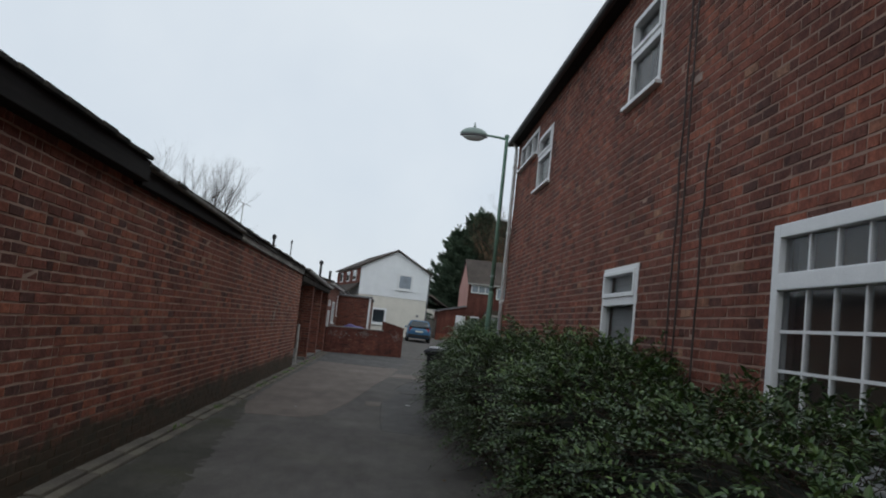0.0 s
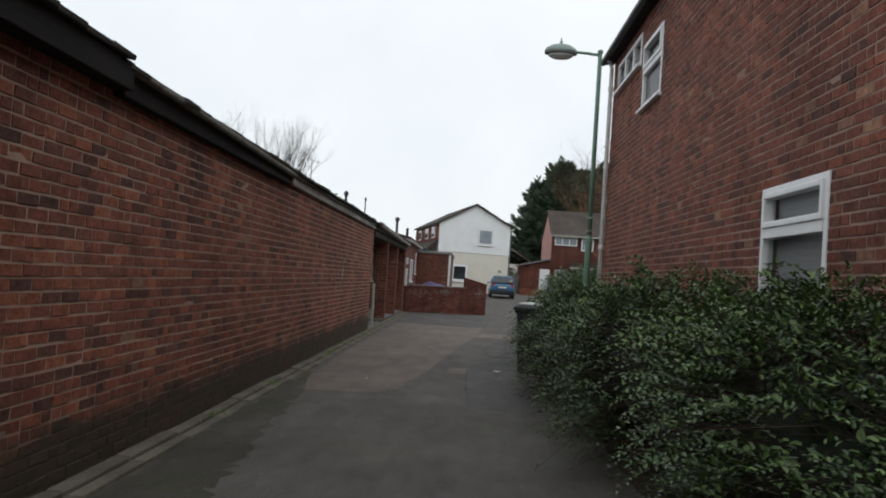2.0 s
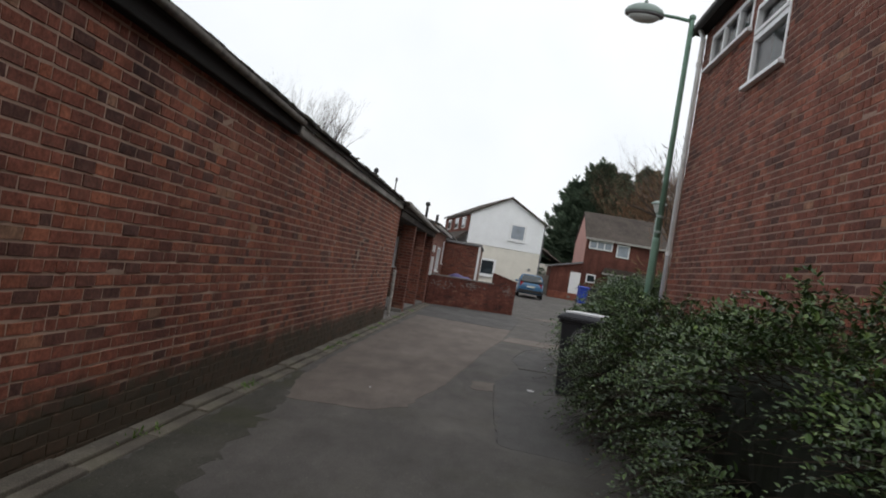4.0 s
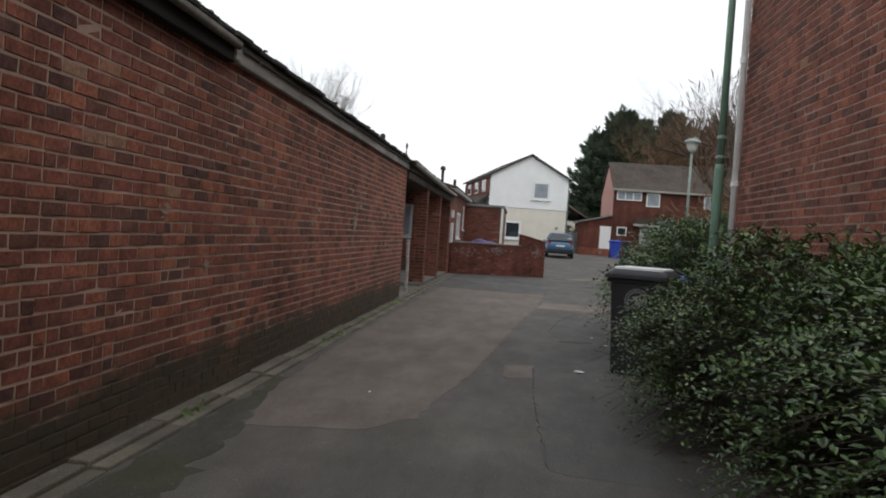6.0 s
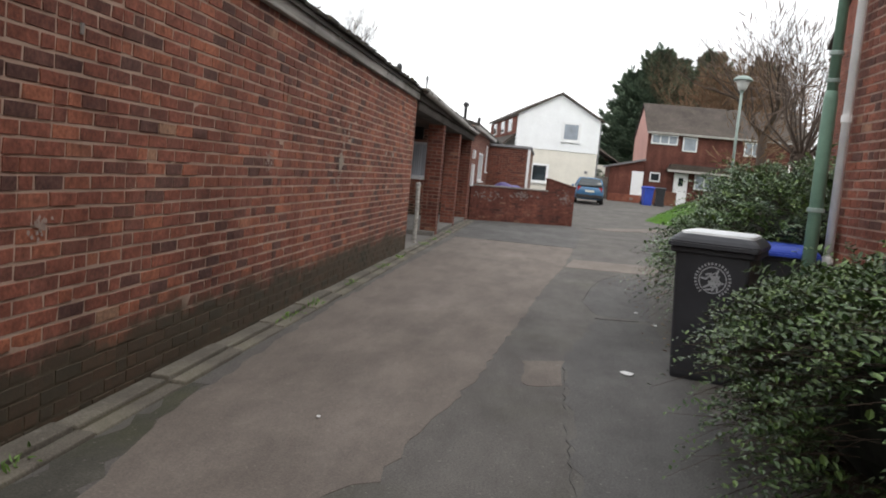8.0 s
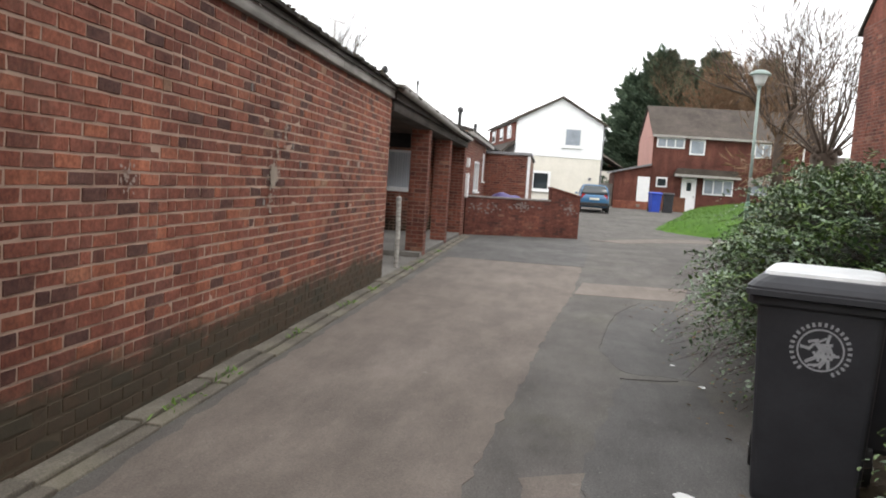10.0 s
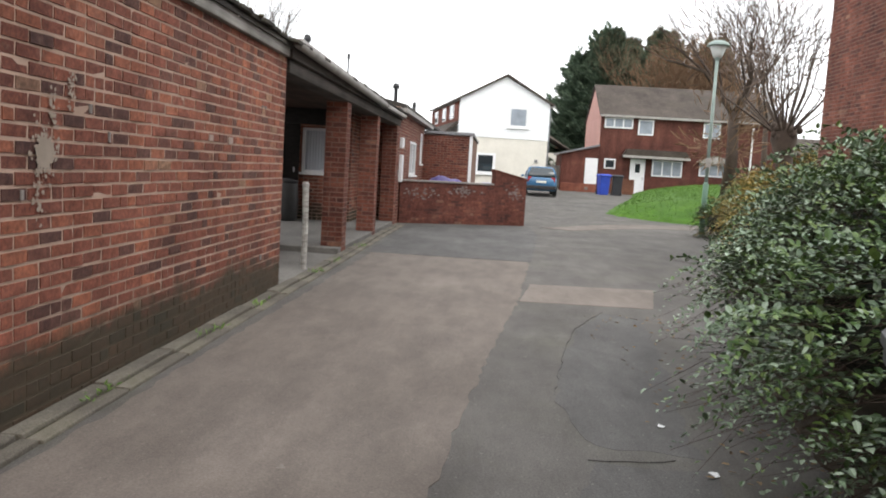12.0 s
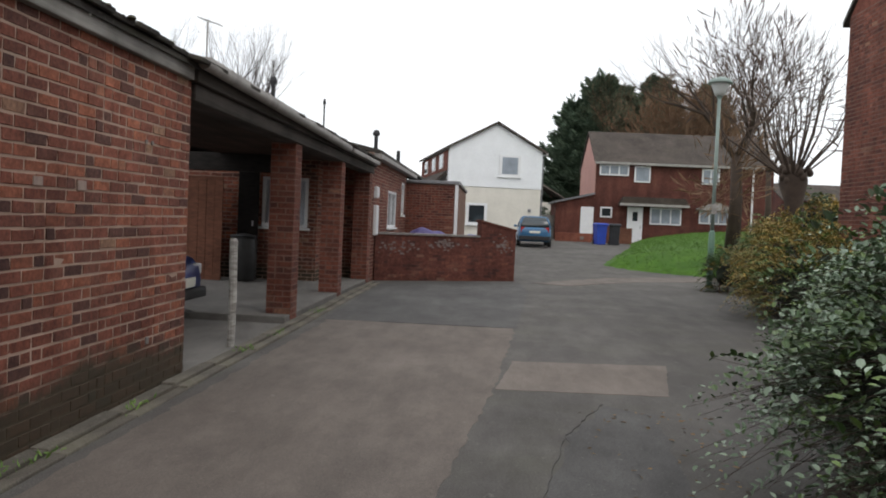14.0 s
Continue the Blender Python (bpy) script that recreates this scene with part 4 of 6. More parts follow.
for y0 in (-6.0, 15.4):
    part("gable_end", prism(bmesh.new(), [(RX + 0.02, 5.171), (9.84, 5.171), (5.95, 7.32)], y0, y0 + 0.25), M["brick_right"], roof_r)
pipe = thing("downpipe", "white plastic rainwater downpipe at the house corner", "downpipe", (RX - 0.07, 15.54, 0.0))
part("pipe", tube(bmesh.new(), [(0, 0, 0.0), (0, 0, 5.06), (-0.06, 0, 5.18)], 0.036, 12), M["pipe"], pipe, smooth=True)
for z in (0.9, 2.05, 3.4, 4.7):
    part("clip", lathe(bmesh.new(), [(0.046, z - 0.03), (0.046, z + 0.03)], 12), M["pipe"], pipe)


# ---------------------------------------------------------------- hedges
def along(points, t):
    """Linear run through rows of numbers at t from 0 to 1 of their count."""
    p = np.array(points, float)
    x = np.clip(t, 0, 1) * (len(p) - 1)
    i = np.minimum(x.astype(int), len(p) - 2)
    f = (x - i)[:, None]
    f = f * f * (3 - 2 * f) * 0.5 + f * 0.5
    return p[i] * (1 - f) + p[i + 1] * f


def lump(p, scale, seed):
    """Cheap smooth noise for many points at once."""
    r = np.random.default_rng(seed)
    out = np.zeros(len(p))
    for k in range(7):
        d = r.normal(size=3)
        d *= scale * (0.6 + 0.35 * k) / np.linalg.norm(d)
        out += np.sin(p @ d + r.uniform(0, 6.28)) / (1 + 0.5 * k)
    return out / 2.6


def unit(v):
    return v / np.maximum(np.linalg.norm(v, axis=-1, keepdims=True), 1e-9)


def leaf_arrays(base, direction, up, length, width):
    """Folded oval leaves: six points and two faces each."""
    side = unit(np.cross(direction, up))
    nrm = unit(np.cross(side, direction))
    L, W = length[:, None], width[:, None]
    v = np.stack([base, base + direction * L * 0.28 + side * W * 0.47 + nrm * W * 0.15, base + direction * L * 0.68 + side * W * 0.4 + nrm * W * 0.1, base + direction * L - nrm * L * 0.1,
                  base + direction * L * 0.28 - side * W * 0.47 + nrm * W * 0.15, base + direction * L * 0.68 - side * W * 0.4 + nrm * W * 0.1], 1)
    n = len(base)
    f = (np.array([(0, 1, 2, 3), (0, 3, 5, 4)])[None] + 6 * np.arange(n)[:, None, None]).reshape(-1, 4)
    return v.reshape(-1, 3), f


def sprigs(base, direction, rng, leaves=18, size=0.05, droop=0.5):
    """Leafy shoots at the given places; returns the leaves' arrays and the stems' arrays."""
    n = len(base)
    length = rng.uniform(0.22, 0.58, n) * size / 0.058
    k = np.tile(np.arange(leaves), n)
    i = np.repeat(np.arange(n), leaves)
    s = (k + 0.6) / leaves
    d = direction[i]
    spine = base[i] + d * (s * length[i])[:, None] - np.array([0, 0, 1]) * (droop * (s * length[i]) ** 2)[:, None] * 3
    ref = unit(np.cross(d, np.array([0, 0, 1.0]) + rng.normal(size=(len(i), 3)) * 0.2 + np.repeat(rng.normal(size=(n, 3)) * 0.28, leaves, 0)))
    sgn = np.where(k % 2 == 0, 1.0, -1.0)[:, None]
    ld = unit(d * rng.uniform(0.35, 0.8, (len(i), 1)) + sgn * ref + rng.normal(0, 0.25, (len(i), 3)))
    up = unit(np.array([0, 0, 1.0]) + 0.3 * d + rng.normal(0, 0.12, (len(i), 3)))
    ln = size * rng.uniform(0.65, 1.25, len(i)) * (1.1 - 0.45 * s)
    lv, lf = leaf_arrays(spine, ld, up, ln, ln * rng.uniform(0.44, 0.6, len(i)))
    a = unit(np.cross(direction, rng.normal(size=(n, 3))))
    b = np.cross(direction, a)
    tip = base + direction * length[:, None] - np.array([0, 0, 1]) * (droop * length**2 * 3)[:, None]
    sv = []
    for r, q in ((0.0022, base - 0.1 * direction), (0.001, tip)):
        for an in (0, 2.094, 4.189):
            sv.append(q + r * (a * math.cos(an) + b * math.sin(an)))
    sv = np.stack(sv, 1).reshape(-1, 3)
    sf = (np.array([(0, 1, 4, 3), (1, 2, 5, 4), (2, 0, 3, 5)])[None] + 6 * np.arange(n)[:, None, None]).reshape(-1, 4)
    return lv, lf, sv, sf


def hedge(label, rows, density, seed, leaf, pale=0.3, size=0.05, low=0.12, stray=0.03, square=0.8, taper=0.0, under=0.3, gaps=(-0.1, 0.28, 1.3)):
    """rows: (x, y, half_width, height) along the hedge's middle line."""
    rng = np.random.default_rng(seed)
    e = thing("hedge", label, "hedge", (0, 0, 0))
    rows = np.array(rows, float)
    run = float(np.linalg.norm(np.diff(rows[:, :2], axis=0), axis=1).sum())

    def place(t, ang, r):
        q = along(rows, t)
        ahead = unit(along(rows, np.clip(t + 0.02, 0, 1))[:, :2] - along(rows, np.clip(t - 0.02, 0, 1))[:, :2])
        side = np.stack([ahead[:, 1], -ahead[:, 0]], 1)
        end = np.minimum(1.0, np.minimum(t, 1 - t) * run / 0.5) ** 0.5
        c, s = np.cos(ang), np.sin(ang)
        cx = np.sign(c) * np.abs(c) ** square * q[:, 2] * (0.45 + 0.55 * end)
        h = q[:, 3] * (0.75 + 0.25 * end)
        cz = h * (0.5 + 0.5 * np.sign(s) * np.abs(s) ** square)
        cx = cx * (1 - under * np.clip(0.5 - cz / h, 0, 0.5) / 0.5)
        cx = cx * (1 - taper * np.clip(cz / h - 0.3, 0, 1))
        p = np.stack([q[:, 0] + side[:, 0] * cx * r, q[:, 1] + side[:, 1] * cx * r, h * 0.5 + (cz - h * 0.5) * r], 1)
        nrm = unit(np.stack([side[:, 0] * c, side[:, 1] * c, s + 0 * c], 1))
        return p, nrm

    n = int(run * density)
    t = rng.uniform(0, 1, n)
    ang = rng.uniform(-0.9, math.pi + 0.9, n)
    p, nrm = place(t, ang, np.ones(n))
    bulge = lump(p, 1.3, seed + 8) * 0.06 + lump(p, 2.8, seed + 1) * 0.1 + lump(p, 6.0, seed + 2) * 0.12
    r = 1.0 + bulge / 0.6 - np.abs(rng.normal(0, 0.19, n)) + (rng.random(n) < stray) * rng.uniform(0.05, 0.22, n)
    p, nrm = place(t, ang, r)
    keep = (p[:, 2] > low + 0.12 * lump(p, 4.0, seed + 3)) & (p[:, 2] < 5)
    # leaves thin out low down so that the shade-coloured core shows
    rise = p[:, 2] / along(rows, t)[:, 3]
    keep &= lump(p, 4.6, seed + 11) < np.interp(rise, [0.2, 0.6, 0.95], gaps)
    p, nrm = p[keep], nrm[keep]
    d = unit((nrm + rng.normal(0, 0.4, p.shape)) * np.array([1, 1, 0.6]) + np.array([0, 0, 0.22]))
    pick = rng.random(len(p)) < np.clip(pale + 0.35 * lump(p, 3.0, seed + 4), 0.02, 0.9)
    sets = [(~pick, leaf[0]), (pick, leaf[1])]
    if len(leaf) > 2:
        # lighter leaves favour the top: young growth, plus sky-lit tops put into colour
        top = p[:, 2] / float(rows[:, 3].mean())
        fresh_lit = rng.random(len(p)) < np.clip(0.14 + 0.5 * lump(p, 2.2, seed + 9) + 0.6 * (top - 0.75), 0.0, 0.8)
        sets = [(~pick & ~fresh_lit, leaf[0]), (pick & ~fresh_lit, leaf[1]), (fresh_lit, leaf[2])]
    for sel, mat in sets:
        lv, lf, sv, sf = sprigs(p[sel], d[sel], rng, size=size)
        tagged(link("foliage", raw_mesh("foliage", lv, lf, mat), None, e), kind="stuff")
        tagged(link("twig", raw_mesh("twig", sv, sf, M["bark"]), None, e), kind="stuff")
    # solid shell whose near-black colour stands for the hedge's inner shade
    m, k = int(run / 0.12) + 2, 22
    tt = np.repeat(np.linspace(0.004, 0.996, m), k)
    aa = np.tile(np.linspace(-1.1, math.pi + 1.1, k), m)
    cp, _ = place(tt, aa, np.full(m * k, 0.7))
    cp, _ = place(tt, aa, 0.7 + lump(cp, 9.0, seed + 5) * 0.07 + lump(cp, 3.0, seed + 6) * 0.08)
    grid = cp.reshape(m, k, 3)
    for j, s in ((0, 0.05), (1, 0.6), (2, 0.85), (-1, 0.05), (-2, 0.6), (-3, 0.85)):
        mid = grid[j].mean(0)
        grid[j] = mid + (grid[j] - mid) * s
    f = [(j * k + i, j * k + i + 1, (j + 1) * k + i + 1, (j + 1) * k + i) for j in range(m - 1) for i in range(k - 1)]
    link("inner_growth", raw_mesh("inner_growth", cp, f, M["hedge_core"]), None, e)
    rr = random.Random(seed)
    for j in range(int(run * 2.0)):
        bm = bmesh.new()
        q = along(rows, np.array([rr.random()]))[0]
        x, y = q[0] + rr.uniform(-0.45, 0.45) * q[2], q[1] + rr.uniform(-0.1, 0.1)
        tube(bm, [(x, y, 0.0), (x + rr.uniform(-0.1, 0.1), y + rr.uniform(-0.1, 0.1), 0.25), (x + rr.uniform(-0.25, 0.25), y + rr.uniform(-0.2, 0.2), 0.6)], [0.018, 0.014, 0.008], 6)
        part("stem", bm, M["bark"], e)
    return e


hedge("dense glossy evergreen hedge under the tall house windows", [(1.78, -2.5, 0.52, 1.02), (1.76, 1.5, 0.54, 1.11), (1.72, 4.0, 0.58, 1.18), (1.7, 6.0, 0.6, 1.3), (1.66, 8.0, 0.64, 1.35), (1.62, 10.0, 0.66, 1.3), (1.56, 11.5, 0.7, 1.17), (1.62, 12.7, 0.68, 0.98), (1.9, 14.1, 0.36, 0.95)], 620, 101, (M["leaf_dark"], M["leaf"], M["leaf_fresh"]), 0.3, 0.046, low=0.22, stray=0.1, under=0.4, gaps=(-0.14, 0.08, 0.85))
hedge("large loose evergreen shrub beyond the wheeled bin", [(2.3, 15.75, 1.2, 1.42), (2.24, 16.8, 1.26, 1.62), (2.42, 17.8, 1.26, 1.6), (2.8, 18.8, 1.15, 1.36), (3.4, 20.2, 1.05, 1.22), (4.3, 22.4, 0.9, 1.14), (5.4, 25.6, 0.8, 1.05)], 600, 202, (M["leaf"], M["leaf_pale"], M["leaf_fresh"]), 0.6, 0.052, low=0.2, stray=0.07, square=0.95, taper=0.3, under=0.6, gaps=(-0.16, 0.2, 1.2))
hedge("thinning yellow and orange shrub near the lamp post", [(4.7, 26.2, 0.7, 1.15), (5.3, 28.4, 0.8, 1.45), (6.2, 31.0, 0.75, 1.85)], 420, 303, (M["leaf_orange"], M["leaf_bright"]), 0.3, 0.055)
hedge("low dark shrub at the foot of the lamp post", [(5.3, 33.2, 0.45, 0.8), (6.6, 34.2, 0.55, 0.95)], 420, 304, (M["leaf"], M["leaf_orange"]), 0.35, 0.055)


# ---------------------------------------------------------------- street lamps
def arm_lamp():
    e = thing("street_lamp", "green painted street lamp with a side arm and oval head", "street lamp", (1.93, 15.17, 0.0))
    part("base_sleeve", tube(bmesh.new(), [(0, 0, 0), (0, 0, 2.1), (0, 0, 2.16)], [0.053, 0.051, 0.042], 16), M["green_paint"], e, smooth=True)
    part("pole", tube(bmesh.new(), [(0, 0, 2.15), (0, 0, 5.07)], [0.04, 0.034], 16), M["green_paint"], e, smooth=True)
    part("pole_cap", lathe(bmesh.new(), [(0.045, 5.06), (0.045, 5.1), (0.02, 5.12)], 14), M["green_paint"], e)
    for z, r, h in ((2.22, 0.047, 0.025), (2.42, 0.047, 0.03), (1.25, 0.062, 0.03)):
        part("band", lathe(bmesh.new(), [(r, z), (r + 0.004, z + 0.005), (r + 0.004, z + h), (r, z + h + 0.005)], 14), M["green_pale"], e, "grey metal band")
    part("arm", tube(bmesh.new(), [(0, 0, 5.03), (-0.2, 0, 5.05), (-0.42, 0, 5.06)], [0.024, 0.022, 0.02], 10), M["green_paint"], e)
    head = part("canopy", lathe(bmesh.new(), [(0.25, 0.0), (0.255, 0.02), (0.23, 0.07), (0.15, 0.12), (0.05, 0.145)], 28, (-0.64, 0, 5.03), (1.05, 0.72)), M["green_pale"], e, "pale green oval canopy", smooth=True)
    part("rim", lathe(bmesh.new(), [(0.2, -0.03), (0.25, -0.015), (0.25, -0.003), (0.2, -0.001)], 28, (-0.64, 0, 5.03), (1.05, 0.72)), M["lead"], head)
    part("diffuser", lathe(bmesh.new(), [(0.05, -0.1), (0.13, -0.085), (0.19, -0.05), (0.2, -0.031)], 28, (-0.64, 0, 5.03), (1.05, 0.72)), M["lantern"], head, "milky diffuser", smooth=True)
    part("finial", lathe(bmesh.new(), [(0.02, 0.145), (0.028, 0.17), (0.014, 0.2), (0.006, 0.25)], 10, (-0.64, 0, 5.03)), M["green_pale"], head)
    e.scale = (1, 1, 1.024)


def lantern_lamp():
    z0 = ground_z(5.6, 35)
    e = thing("street_lamp", "slim green street lamp with a round lantern top", "street lamp", (5.6, 35.0, z0))
    part("base_sleeve", tube(bmesh.new(), [(0, 0, 0), (0, 0, 1.3), (0, 0, 1.36)], [0.075, 0.072, 0.05], 14), M["green_paint"], e, smooth=True)
    part("pole", tube(bmesh.new(), [(0, 0, 1.35), (0, 0, 4.5)], [0.046, 0.04], 12), M["green_pale"], e, smooth=True)
    part("collar", lathe(bmesh.new(), [(0.05, 4.48), (0.07, 4.52), (0.07, 4.56)], 14), M["green_pale"], e)
    part("bowl", lathe(bmesh.new(), [(0.11, 4.56), (0.15, 4.66), (0.2, 4.8), (0.215, 4.84)], 22), M["lantern"], e, "milky tapered lantern bowl", smooth=True)
    part("canopy", lathe(bmesh.new(), [(0.29, 4.841), (0.3, 4.86), (0.24, 4.93), (0.12, 4.985), (0.02, 5.0)], 24), M["green_pale"], e, "pale domed lantern lid", smooth=True)
    part("sign_plate", boxed(-0.06, 0.06, -0.062, -0.05, 1.75, 2.0, 0.004), M["gutter_grey"], e)
    e.scale = (1, 1, 1.025)


arm_lamp()
lantern_lamp()


# ---------------------------------------------------------------- wheeled bins
def rounded(w, d, r, z, cy=0.0):
    out = []
    for cx, cz, a0 in ((1, 1, 0), (-1, 1, 90), (-1, -1, 180), (1, -1, 270)):
        for k in range(4):
            a = radians(a0 + 30 * k)
            out.append((cx * (w / 2 - r) + r * math.cos(a), cy + cz * (d / 2 - r) + r * math.sin(a), z))
    return out


def loft(bm, rings, caps=True):
    vs = [[bm.verts.new(p) for p in ring] for ring in rings]
    n = len(vs[0])
    for u, v in zip(vs, vs[1:]):
        for k in range(n):
            bm.faces.new((u[k], u[(k + 1) % n], v[(k + 1) % n], v[k]))
    if caps:
        bm.faces.new(vs[0][::-1])
        bm.faces.new(vs[-1])
    return bm


def wheeled_bin(label, at, turn, body, lid, emblem=False, panel=False, group=""):
    e = thing("wheeled_bin", label, "bin", at, turn, group)
    part("body", loft(bmesh.new(), [rounded(0.44, 0.52, 0.03, 0.0, 0.02), rounded(0.45, 0.54, 0.03, 0.03, 0.02), rounded(0.515, 0.7, 0.03, 0.9), rounded(0.52, 0.71, 0.03, 0.955)]), body, e)
    part("rim", loft(bmesh.new(), [rounded(0.575, 0.72, 0.05, 0.915), rounded(0.6, 0.745, 0.05, 0.925), rounded(0.6, 0.745, 0.05, 0.955), rounded(0.57, 0.72, 0.05, 0.958)]), body, e)
    lid_ob = part("lid", loft(bmesh.new(), [rounded(0.6, 0.76, 0.05, 0.96), rounded(0.62, 0.78, 0.06, 0.972), rounded(0.62, 0.78, 0.06, 1.0), rounded(0.58, 0.74, 0.06, 1.022), rounded(0.52, 0.66, 0.08, 1.05), rounded(0.4, 0.5, 0.1, 1.06)]), lid, e)
    part("lid_lip", loft(bmesh.new(), [rounded(0.61, 0.05, 0.02, 0.965, -0.4), rounded(0.61, 0.05, 0.02, 0.99, -0.4)]), lid, lid_ob)
    if panel:
        # raised off-white panel over most of the lid
        part("lid_panel", loft(bmesh.new(), [rounded(0.5, 0.62, 0.06, 1.052), rounded(0.49, 0.61, 0.06, 1.068), rounded(0.44, 0.56, 0.06, 1.074)]), M["bin_white"], lid_ob, "whitish panel on top of the lid")
    part("handle", tube(bmesh.new(), [(-0.24, 0.36, 0.94), (-0.24, 0.42, 0.96), (0.24, 0.42, 0.96), (0.24, 0.36, 0.94)], 0.015, 8), body, e)
    part("axle", tube(bmesh.new(), [(-0.29, 0.26, 0.1), (0.29, 0.26, 0.1)], 0.012, 8), M["rim"], e)
    for sx in (-1, 1):
        w = part("wheel", tube(bmesh.new(), [(sx * 0.235, 0.26, 0.1), (sx * 0.28, 0.26, 0.1)], 0.1, 20), M["tyre"], e)
        part("hub", tube(bmesh.new(), [(sx * 0.281, 0.26, 0.1), (sx * 0.286, 0.26, 0.1)], 0.04, 12), M["dark_trim"], w)
    if emblem:
        def front(x, z):
            return -0.25 - 0.1 * (z - 0.03) / 0.87 - 0.0035
        cx, cz = 0.015, 0.745
        rr = random.Random(5)
        for k in range(30):
            if k in (20, 21, 22, 23, 24):
                continue
            a = 2 * math.pi * k / 30
            x, z = cx + 0.116 * math.cos(a), cz + 0.116 * math.sin(a)
            m = Matrix.Translation((x, front(x, z), z)) @ Matrix.Rotation(0.118, 4, "X") @ Matrix.Rotation(-a, 4, "Y")
            part("emblem_bar", boxed(-0.009, 0.009, -0.001, 0.001, -0.006, 0.0045 + 0.002 * rr.random(), m=m), M["emblem"], e, "pale printed mark")
        for k in range(34):
            a, r = rr.uniform(0, 6.28), rr.uniform(0.01, 0.074)
            x, z = cx + r * math.cos(a), cz + r * math.sin(a)
            m = Matrix.Translation((x, front(x, z), z)) @ Matrix.Rotation(0.118, 4, "X") @ Matrix.Rotation(rr.uniform(0, 3.1), 4, "Y")
            part("emblem_bar", boxed(-rr.uniform(0.012, 0.028), rr.uniform(0.012, 0.028), -0.001, 0.001, -rr.uniform(0.003, 0.009), 0.006, m=m), M["emblem"], e, "pale printed mark")
        bm = bmesh.new()
        n = 40
        ring = []
        for k in range(n):
            a = 2 * math.pi * k / n
            row = []
            for r in (0.088, 0.096):
                x, z = cx + r * math.cos(a), cz + r * math.sin(a)
                row.append(bm.verts.new((x, front(x, z), z)))
            ring.append(row)
        for k in range(n):
            u, v = ring[k], ring[(k + 1) % n]
            bm.faces.new((u[0], u[1], v[1], v[0]))
        part("emblem_ring", bm, M["emblem"], e, "pale printed ring")
    return e


wheeled_bin("black wheeled bin with a pale round emblem by the hedge", (1.165, 14.72, 0.006), -20, M["black_plastic"], M["black_plastic"], True, True)
wheeled_bin("black wheeled bin with a blue lid behind the hedge", (1.82, 15.64, 0.02), -8, M["black_plastic"], M["blue_plastic"]).scale = (0.92, 0.92, 0.92)

# litter and weeds
for k, (x, y, r) in enumerate([(0.56, 14.45, 0.05), (1.06, 16.7, 0.03), (0.95, 17.4, 0.02), (-1.2, 12.6, 0.015)]):
    rr = random.Random(k)
    bm = bmesh.new()
    pts = [(x + r * math.cos(a) * rr.uniform(0.5, 1.2), y + 1.6 * r * math.sin(a) * rr.uniform(0.5, 1.1)) for a in [i * 0.9 for i in range(7)]]
    a = [bm.verts.new((u, v, 0.0125 + 0.003 * rr.random())) for u, v in pts]
    b = [bm.verts.new((u, v, 0.0115)) for u, v in pts]
    bm.faces.new(a)
    bm.faces.new(b[::-1])
    for i in range(7):
        bm.faces.new((b[i], b[(i + 1) % 7], a[(i + 1) % 7], a[i]))
    tagged(part("paper_scrap", bm, M["paper"], None), "small white paper scrap lying on the asphalt", "litter")
rng = np.random.default_rng(55)
wy = np.concatenate([rng.normal(c, 0.12, 26) for c in (15.0, 15.6, 17.2, 18.9, 20.2, 22.6, 23.8, 26.0, 11.4, 9.2)])
wb = np.stack([-2.13 + rng.normal(0, 0.035, len(wy)), wy, np.full(len(wy), 0.03)], 1)
wd = unit(np.stack([rng.normal(0, 0.6, len(wy)), rng.normal(0, 0.6, len(wy)), np.abs(rng.normal(0.7, 0.3, len(wy)))], 1))
wl_ = rng.uniform(0.02, 0.055, len(wy))
lv, lf = leaf_arrays(wb, wd, unit(rng.normal(size=wd.shape)), wl_, wl_ * 0.3)
tagged(link("weeds", raw_mesh("weeds", lv, lf, M["weed"]), None), "small green weeds in the kerb joints", "weeds", kind="stuff")
n = 900
fb = np.stack([rng.uniform(0.75, 1.9, n), rng.uniform(3, 21, n), np.full(n, 0.012)], 1)
fb = fb[rng.random(n) < np.clip((fb[:, 0] - 0.7) / 0.9, 0.03, 1)]
fd = unit(np.stack([rng.normal(size=len(fb)), rng.normal(size=len(fb)), 0.1 * rng.random(len(fb))], 1))
fl = rng.uniform(0.025, 0.055, len(fb))
lv, lf = leaf_arrays(fb, fd, unit(np.array([0, 0, 1.0]) + rng.normal(0, 0.3, fd.shape)), fl, fl * 0.5)
lv[:, 2] = np.maximum(lv[:, 2], 0.012)
tagged(link("fallen_leaves", raw_mesh("fallen_leaves", lv, lf, M["brown_leaf"]), None), "scattered brown fallen leaves beside the hedge", "leaves", kind="stuff")


